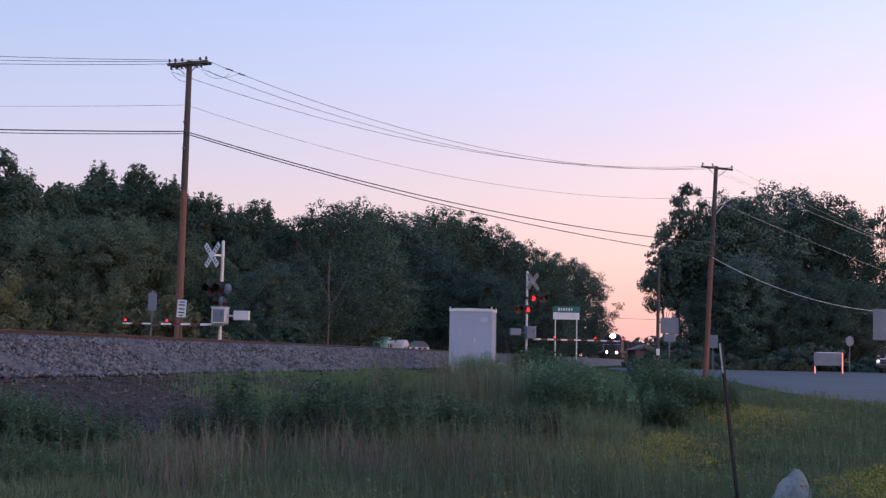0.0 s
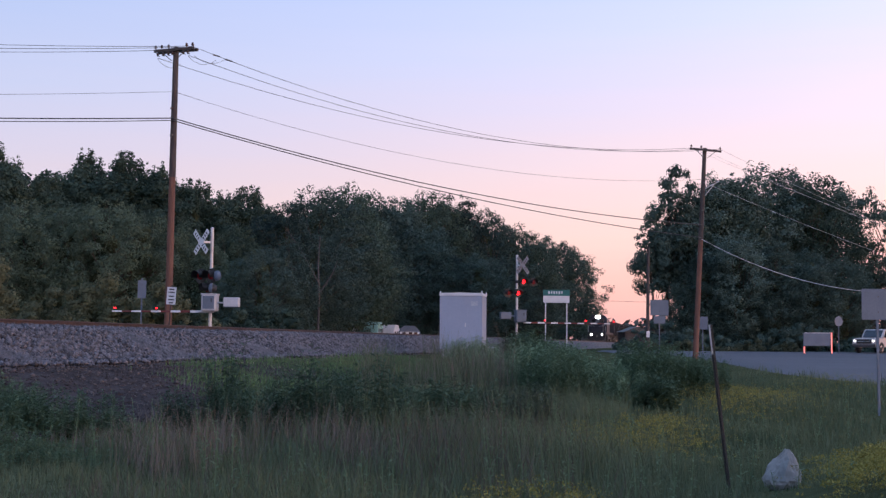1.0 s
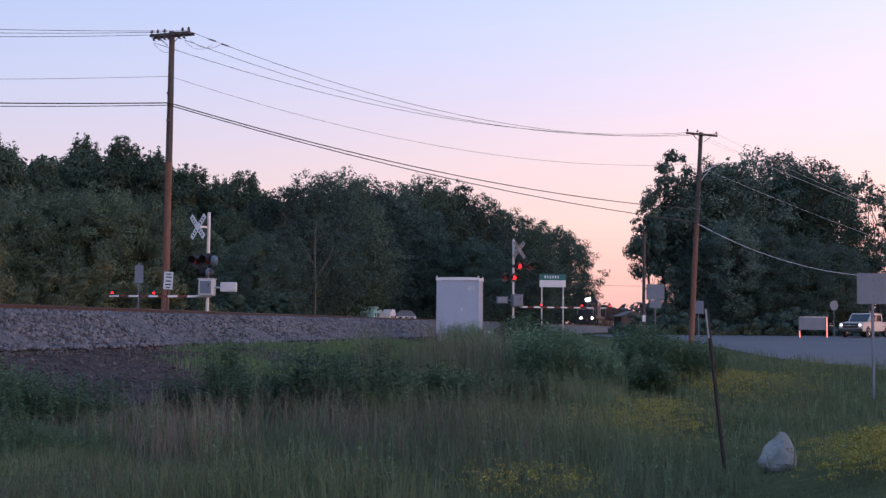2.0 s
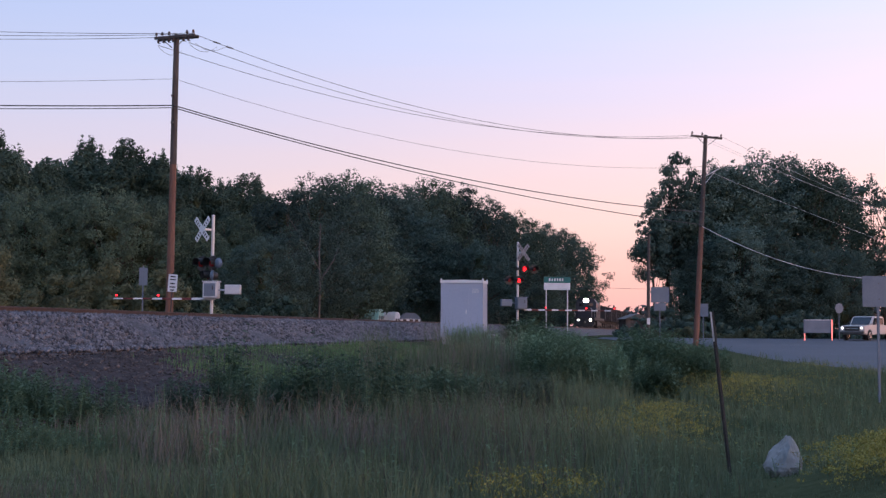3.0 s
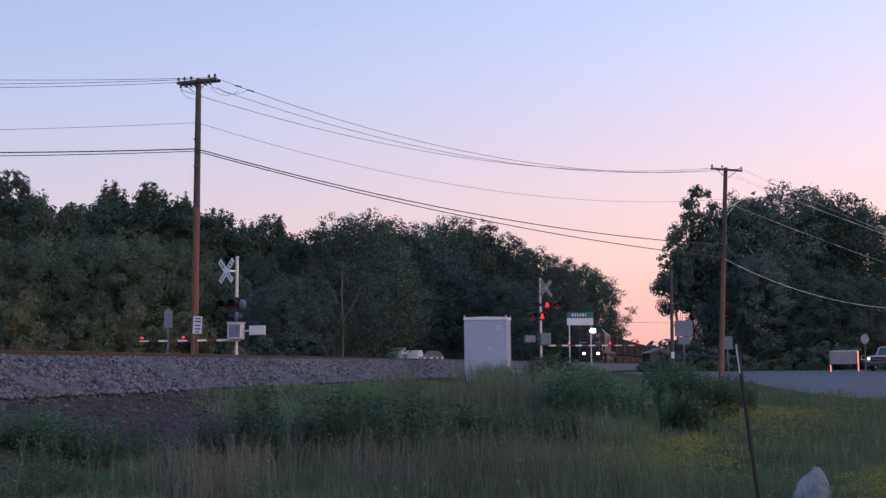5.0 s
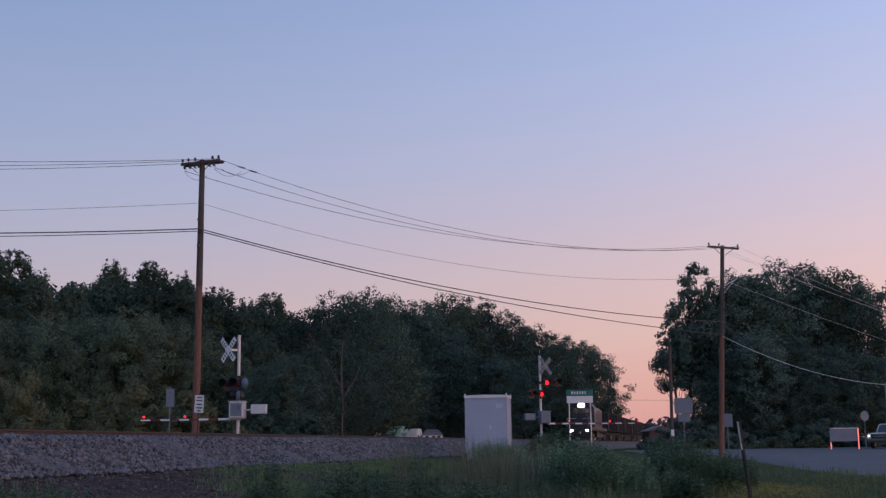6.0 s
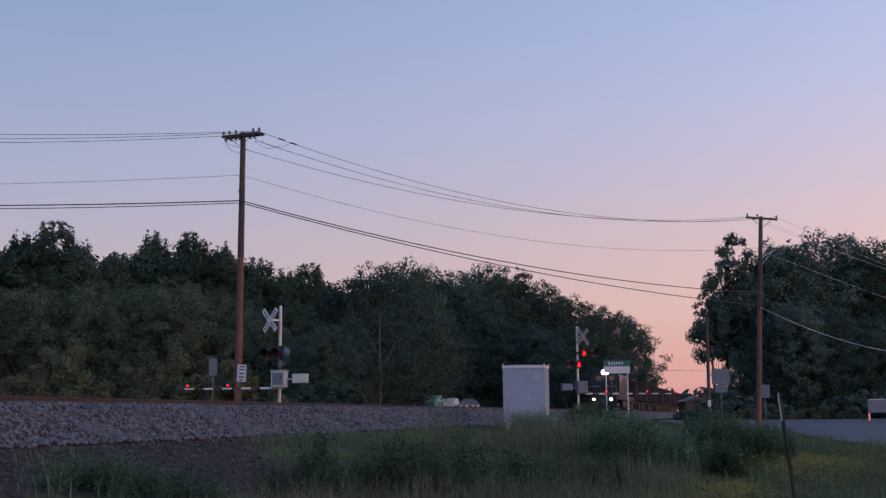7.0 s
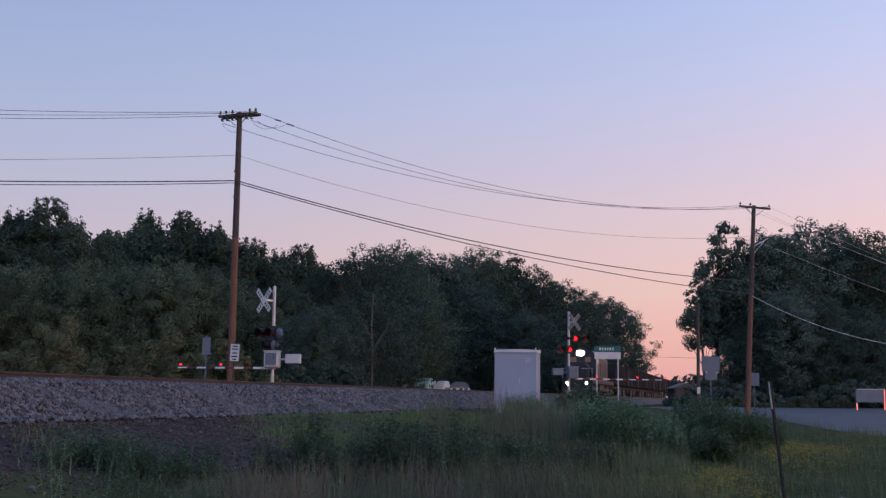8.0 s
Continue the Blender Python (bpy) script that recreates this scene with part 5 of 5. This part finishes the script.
# ---- parked caravans and a shed beyond the track ----
def caravan(x, y, turn, length, h, mat, label, paint=None, half=1.1):
    c = thing("caravan", label, "caravan", pose(x, y, gz(x, y), 0, 0, turn), "parked caravans")
    bm = BM()
    l = length / 2
    prism(bm, [(-l, 0.5), (l, 0.5), (l + 0.1, 1.2), (l - 0.1, h - 0.35), (l - 0.5, h), (-l + 0.5, h), (-l + 0.05, h - 0.4), (-l - 0.1, 1.2)], -half, half)
    bmesh.ops.bevel(bm, geom=bm.edges[:], offset=0.06, segments=2, affect="EDGES")
    part("body", bm, paint or M_WHITE, c)
    bm = BM()
    box(bm, 0, -half - 0.015, 1.15, length * 0.96, 0.02, 0.45, 0.005)
    part("side_stripe", bm, mat, c)
    for k in (-0.55, 0.1, 0.6):
        bm = BM()
        box(bm, k * l, -half - 0.025, h - 0.85, length * 0.17, 0.02, 0.5, 0.006)
        part("window", bm, M_GLASS_DARK, c)
    for k in (-0.5, 0.5):
        bm = BM()
        lathe(bm, [(0.2, -0.1), (0.33, -0.09), (0.33, 0.09), (0.2, 0.1)], 16, pose(k * 0.8, 0.15 - half, 0.33, 90, 0, 0))
        part("wheel", bm, M_TYRE, c)
    bm = BM()
    rod(bm, (l, 0, 0.5), (l + 1.1, 0, 0.48), 0.05)
    part("tow_bar", bm, M_STEEL, c)


caravan(-7.2, 108.0, 80, 2.2, 2.28, M_WHITE, "small teal and white caravan parked by the wood", M_TEAL, 0.65)
caravan(-5.75, 109.5, 75, 1.9, 2.02, M_GALV, "small rounded white caravan parked by the wood", None, 0.65)
caravan(-4.1, 111.0, 6, 1.9, 1.94, M_WHITE, "grey and white caravan parked by the wood", M_SIGN_BACK)
caravan(-8.9, 113.0, 20, 2.2, 1.88, M_GALV, "white caravan half hidden by the bank")


def far_shed():
    s = thing("shed", "low dark weathered shed beyond the crossing", "shed", pose(24.6, 162.0, gz(24.6, 162.0), 0, 0, 10))
    bm = BM()
    box(bm, 0, 0, 1.1, 3.4, 3.0, 2.3, 0.02)
    part("wall", bm, M_POLE_GREY, s)
    bm = BM()
    prism(bm, [(-1.95, 2.2), (1.95, 2.2), (0, 2.95)], -1.7, 1.7)
    part("roof", bm, M_STEEL, s)
    bm = BM()
    box(bm, 0.3, -1.51, 1.0, 1.0, 0.03, 1.8, 0.005)
    part("door", bm, M_BLACK, s)


far_shed()


def wooden_post(x, y, h, label):
    p = thing("utility_pole", label, "utility pole", pose(x, y, gz(x, y), 0, 0.6, 0), "utility poles")
    bm = BM()
    rod(bm, (0, 0, -0.3), (0, 0, h), 0.15, 0.11, 12)
    part("shaft", bm, M_POLE_GREY, p)
    bm = BM()
    box(bm, 0, -0.14, 1.4, 0.26, 0.08, 0.5, 0.02)
    part("meter_box", bm, M_GALV, p)


wooden_post(15.2, 93.0, 8.2, "short dark wooden pole with a small metal box")


# ---- the train ----
def wheelset(parent, y, side_only=True):
    for sx in (-0.75, 0.75):
        bm = BM()
        lathe(bm, [(0.1, -0.07), (0.50, -0.065), (0.52, 0.0), (0.50, 0.065), (0.1, 0.07)], 18, pose(sx, y, 0.5, 0, 90, 0))
        part("wheel", bm, M_STEEL, parent)


def locomotive():
    """A wide-nosed diesel, front at local y = 0 facing -y, rail head at z = 0."""
    t = thing("locomotive", "dark diesel locomotive with lit headlight and ditch lights", "locomotive", Matrix())
    bm = BM()
    box(bm, 0, 10.6, 1.35, 3.0, 20.6, 0.42, 0.03)
    part("underframe", bm, M_BLACK, t)
    bm = BM()
    prism(bm, [(-1.45, 1.55), (-1.5, 0.45), (-1.1, 0.18), (1.1, 0.18), (1.5, 0.45), (1.45, 1.55)], 0.15, 0.45)
    part("pilot", bm, M_BLACK, t)
    bm = BM()
    prism(bm, [(-0.95, 1.56), (0.95, 1.56), (0.95, 2.85), (0.65, 3.12), (-0.65, 3.12), (-0.95, 2.85)], 0.9, 3.0)
    part("nose", bm, M_LOCO, t)
    bm = BM()
    prism(bm, [(-1.55, 1.56), (1.55, 1.56), (1.55, 3.85), (1.15, 4.42), (0.6, 4.60), (-0.6, 4.60), (-1.15, 4.42), (-1.55, 3.85)], 2.9, 5.6)
    cab = part("cab", bm, M_LOCO, t)
    for sx in (-1, 1):
        bm = BM()
        box(bm, sx * 0.72, 2.885, 3.52, 0.62, 0.03, 0.55, 0.02)
        part("windscreen", bm, M_GLASS_DARK, cab)
        bm = BM()
        box(bm, sx * 1.56, 4.3, 3.4, 0.03, 1.3, 0.6, 0.02)
        part("side_window", bm, M_GLASS_DARK, cab)
    bm = BM()
    prism(bm, [(-0.9, 1.56), (0.9, 1.56), (0.9, 3.9), (0.55, 4.25), (-0.55, 4.25), (-0.9, 3.9)], 5.6, 20.0)
    hood = part("hood", bm, M_LOCO, t)
    for i in range(8):
        bm = BM()
        box(bm, 0.91, 6.8 + i * 1.6, 2.8, 0.03, 1.2, 1.4, 0.01)
        part("access_door", bm, M_LOCO, hood)
    bm = BM()
    box(bm, 0, 2.86, 4.17, 1.06, 0.12, 0.54, 0.05)
    hl = part("headlight", bm, M_BLACK, t, "twin headlight, lit")
    for sx in (-0.13, 0.13):
        bm = BM()
        lathe(bm, [(0.25, 0), (0.24, 0.03), (0.10, 0.05)], 18, pose(sx, 2.79, 4.17, 90, 0, 0))
        part("lens", bm, M_HEAD, hl)
    for sx in (-0.92, 0.92):
        bm = BM()
        box(bm, sx, 0.12, 1.15, 0.42, 0.18, 0.42, 0.04)
        d = part("ditch_light", bm, M_BLACK, t, "lit ditch light on the pilot")
        bm = BM()
        lathe(bm, [(0.13, 0), (0.12, 0.03), (0.06, 0.05)], 18, pose(sx, 0.02, 1.15, 90, 0, 0))
        part("lens", bm, M_DITCH, d)
        for i in range(3):
            bm = BM()
            box(bm, sx * 1.45, 0.75, 0.55 + i * 0.35, 0.5, 0.35, 0.04, 0.01)
            part("step", bm, M_STEEL, t)
        bm = BM()
        rod(bm, (sx * 1.58, 0.3, 1.6), (sx * 1.58, 0.3, 2.6), 0.02, n=6)
        rod(bm, (sx * 0.4, 0.3, 2.55), (sx * 1.58, 0.3, 2.6), 0.02, n=6)
        part("handrail", bm, M_WHITE, t)
    bm = BM()
    box(bm, 0, 0.05, 0.85, 0.3, 0.5, 0.3, 0.05)
    part("coupler", bm, M_STEEL, t)
    bm = BM()
    box(bm, 0, 10.5, 0.75, 2.6, 4.2, 0.8, 0.1)
    part("fuel_tank", bm, M_BLACK, t)
    for y0 in (2.6, 14.6):
        for k in range(3):
            wheelset(t, y0 + k * 1.8)
        for sx in (-1.05, 1.05):
            bm = BM()
            box(bm, sx, y0 + 1.8, 0.62, 0.16, 5.0, 0.42, 0.05)
            part("truck_frame", bm, M_STEEL, t)
    return t


def hopper_car():
    c = thing("freight_car", "dark ribbed open hopper car", "freight car", Matrix(), "freight cars")
    bm = BM()
    prism(bm, [(-1.5, 1.3), (1.5, 1.3), (1.55, 3.7), (1.45, 3.7), (1.4, 1.5), (-1.4, 1.5), (-1.45, 3.7), (-1.55, 3.7)], 1.2, 14.8)
    body = part("body", bm, M_CAR, c)
    for k, y in enumerate((1.2, 14.8)):
        bm = BM()
        box(bm, 0, y, 2.6, 3.0, 0.12, 2.2, 0.02)
        part("end_wall", bm, M_CAR, c)
    for i in range(10):
        for sx in (-1.6, 1.6):
            bm = BM()
            box(bm, sx, 1.9 + i * 1.36, 2.5, 0.1, 0.12, 2.35, 0.01)
            part("rib", bm, M_CAR, body)
    bm = BM()
    box(bm, 0, 8.0, 1.1, 0.5, 15.6, 0.35, 0.03)
    part("sill", bm, M_STEEL, c)
    for y in (1.8, 3.4, 12.6, 14.2):
        wheelset(c, y)
    return c


LOCO = locomotive()
CARS = [hopper_car()]
for i in range(6):
    CARS.append(copy_thing(CARS[0], Matrix()))


# ---- pickup truck ----
def pickup():
    """A crew-cab pickup, front at local -x, wheels on z = 0."""
    t = thing("pickup_truck", "tan pickup truck with lit headlamps waiting on the road", "pickup truck", Matrix())
    bm = BM()
    prism(bm, [(-2.75, 0.52), (-2.80, 0.80), (-2.72, 1.08), (-1.35, 1.18), (-1.2, 1.18), (2.70, 1.15), (2.75, 0.6), (2.1, 0.5), (-2.2, 0.42)], -0.94, 0.94)
    bmesh.ops.bevel(bm, geom=bm.edges[:], offset=0.05, segments=2, affect="EDGES")
    part("body", bm, M_TRUCK, t)
    bm = BM()
    prism(bm, [(-1.35, 1.16), (-0.72, 1.78), (-0.5, 1.84), (0.95, 1.84), (1.10, 1.78), (1.25, 1.16)], -0.84, 0.84)
    bmesh.ops.bevel(bm, geom=bm.edges[:], offset=0.04, segments=2, affect="EDGES")
    cab = part("cab", bm, M_TRUCK, t)
    bm = BM()
    prism(bm, [(-1.36, 1.22), (-0.78, 1.77), (-0.74, 1.74), (-1.30, 1.19)], -0.70, 0.70)
    part("windscreen", bm, M_GLASS_DARK, cab)
    for sy in (-1, 1):
        for a, b in (((-0.98, -0.72, -0.08, -0.08), "f"), ((0.02, 0.02, 0.92, 1.02), "r")):
            x0, x1, x2, x3 = a
            bm = BM()
            prism(bm, [(x0, 1.22), (x1, 1.70), (x2, 1.72), (x3, 1.22)], sy * 0.845 - 0.006, sy * 0.845 + 0.006)
            part("side_window", bm, M_GLASS_DARK, cab)
        bm = BM()
        box(bm, -1.0, sy * 0.98, 1.28, 0.12, 0.18, 0.20, 0.03)
        part("mirror", bm, M_BLACK, t)
        bm = BM()
        lathe(bm, [(0.085, 0.0), (0.08, 0.03), (0.04, 0.045)], 14, pose(-2.79, sy * 0.74, 0.92, 0, -90, 0))
        part("headlamp", bm, M_CARLAMP, t, "lit headlamp")
        bm = BM()
        box(bm, 1.9, sy * 0.945, 0.85, 1.5, 0.02, 0.03, 0.004)
        part("side_trim", bm, M_BLACK, t)
    bm = BM()
    box(bm, -2.79, 0, 0.88, 0.05, 1.18, 0.34, 0.02)
    grille = part("grille", bm, M_BLACK, t)
    bm = BM()
    box(bm, -2.82, 0, 0.88, 0.03, 1.0, 0.04, 0.01)
    part("chrome_bar", bm, M_CHROME, grille)
    bm = BM()
    box(bm, -2.84, 0, 0.58, 0.16, 1.84, 0.20, 0.04)
    part("front_bumper", bm, M_STEEL, t)
    bm = BM()
    box(bm, 2.80, 0, 0.60, 0.14, 1.80, 0.18, 0.04)
    part("rear_bumper", bm, M_CHROME, t)
    wheels = []
    for wx in (-1.75, 1.75):
        for sy in (-0.86, 0.86):
            bm = BM()
            lathe(bm, [(0.22, -0.12), (0.35, -0.11), (0.38, -0.06), (0.38, 0.06), (0.35, 0.11), (0.22, 0.12)], 22)
            w = part("wheel", bm, M_TYRE, t, m=pose(wx, sy, 0.38, 90, 0, 0))
            bm = BM()
            lathe(bm, [(0.05, -0.115), (0.20, -0.125), (0.23, -0.118), (0.23, 0.118), (0.20, 0.125), (0.05, 0.115)], 18)
            part("rim", bm, M_CHROME, w)
            wheels.append((w, wx, sy))
            bm = BM()
            s = 1 if sy > 0 else -1
            lathe(bm, [(0.43, -0.015), (0.44, 0), (0.43, 0.015)], 22, pose(wx, s * 0.945, 0.40, 90, 0, 0))
            part("wheel_arch", bm, M_BLACK, t)
    return t, wheels


TRUCK, TRUCK_WHEELS = pickup()


# ---- what moves ----
def train_pose(s):
    p = track_point(s, 0, RAIL_Z)
    return Matrix.Translation(p) @ Matrix.Rotation(-radians(TRACK_AZ), 4, "Z")


def motions():
    run = [(0.0, 0.0), (2.0, 25.4), (4.0, 50.4), (6.0, 76.0), (8.0, 101.6)]
    walk(LOCO, [(t, train_pose(217.0 - d)) for t, d in run])
    for i, c in enumerate(CARS):
        walk(c, [(t, train_pose(217.0 - d + 21.6 + i * 16.2)) for t, d in run])
    turn = 48.0
    creep = [(0.0, 3.30), (0.4, 2.55), (0.7, 2.10), (1.0, 1.62), (1.3, 1.25), (1.7, 0.80), (2.2, 0.32), (2.8, 0.04), (3.2, 0.0), (8.0, 0.0)]
    c, s = math.cos(radians(turn)), math.sin(radians(turn))
    rows = []
    for t, d in creep:
        x, y = 31.9 + c * d * 1.4, 92.0 + s * d * 1.4
        rows.append((t, pose(x, y, gz(x, y) + 0.08, 0, 0, turn)))
    walk(TRUCK, rows)
    for w, wx, sy in TRUCK_WHEELS:
        walk(w, [(t, Matrix.Translation((wx, sy, 0.38)) @ Matrix.Rotation(d * 1.4 / 0.38, 4, "Y") @ Matrix.Rotation(radians(90), 4, "X")) for t, d in creep])


motions()
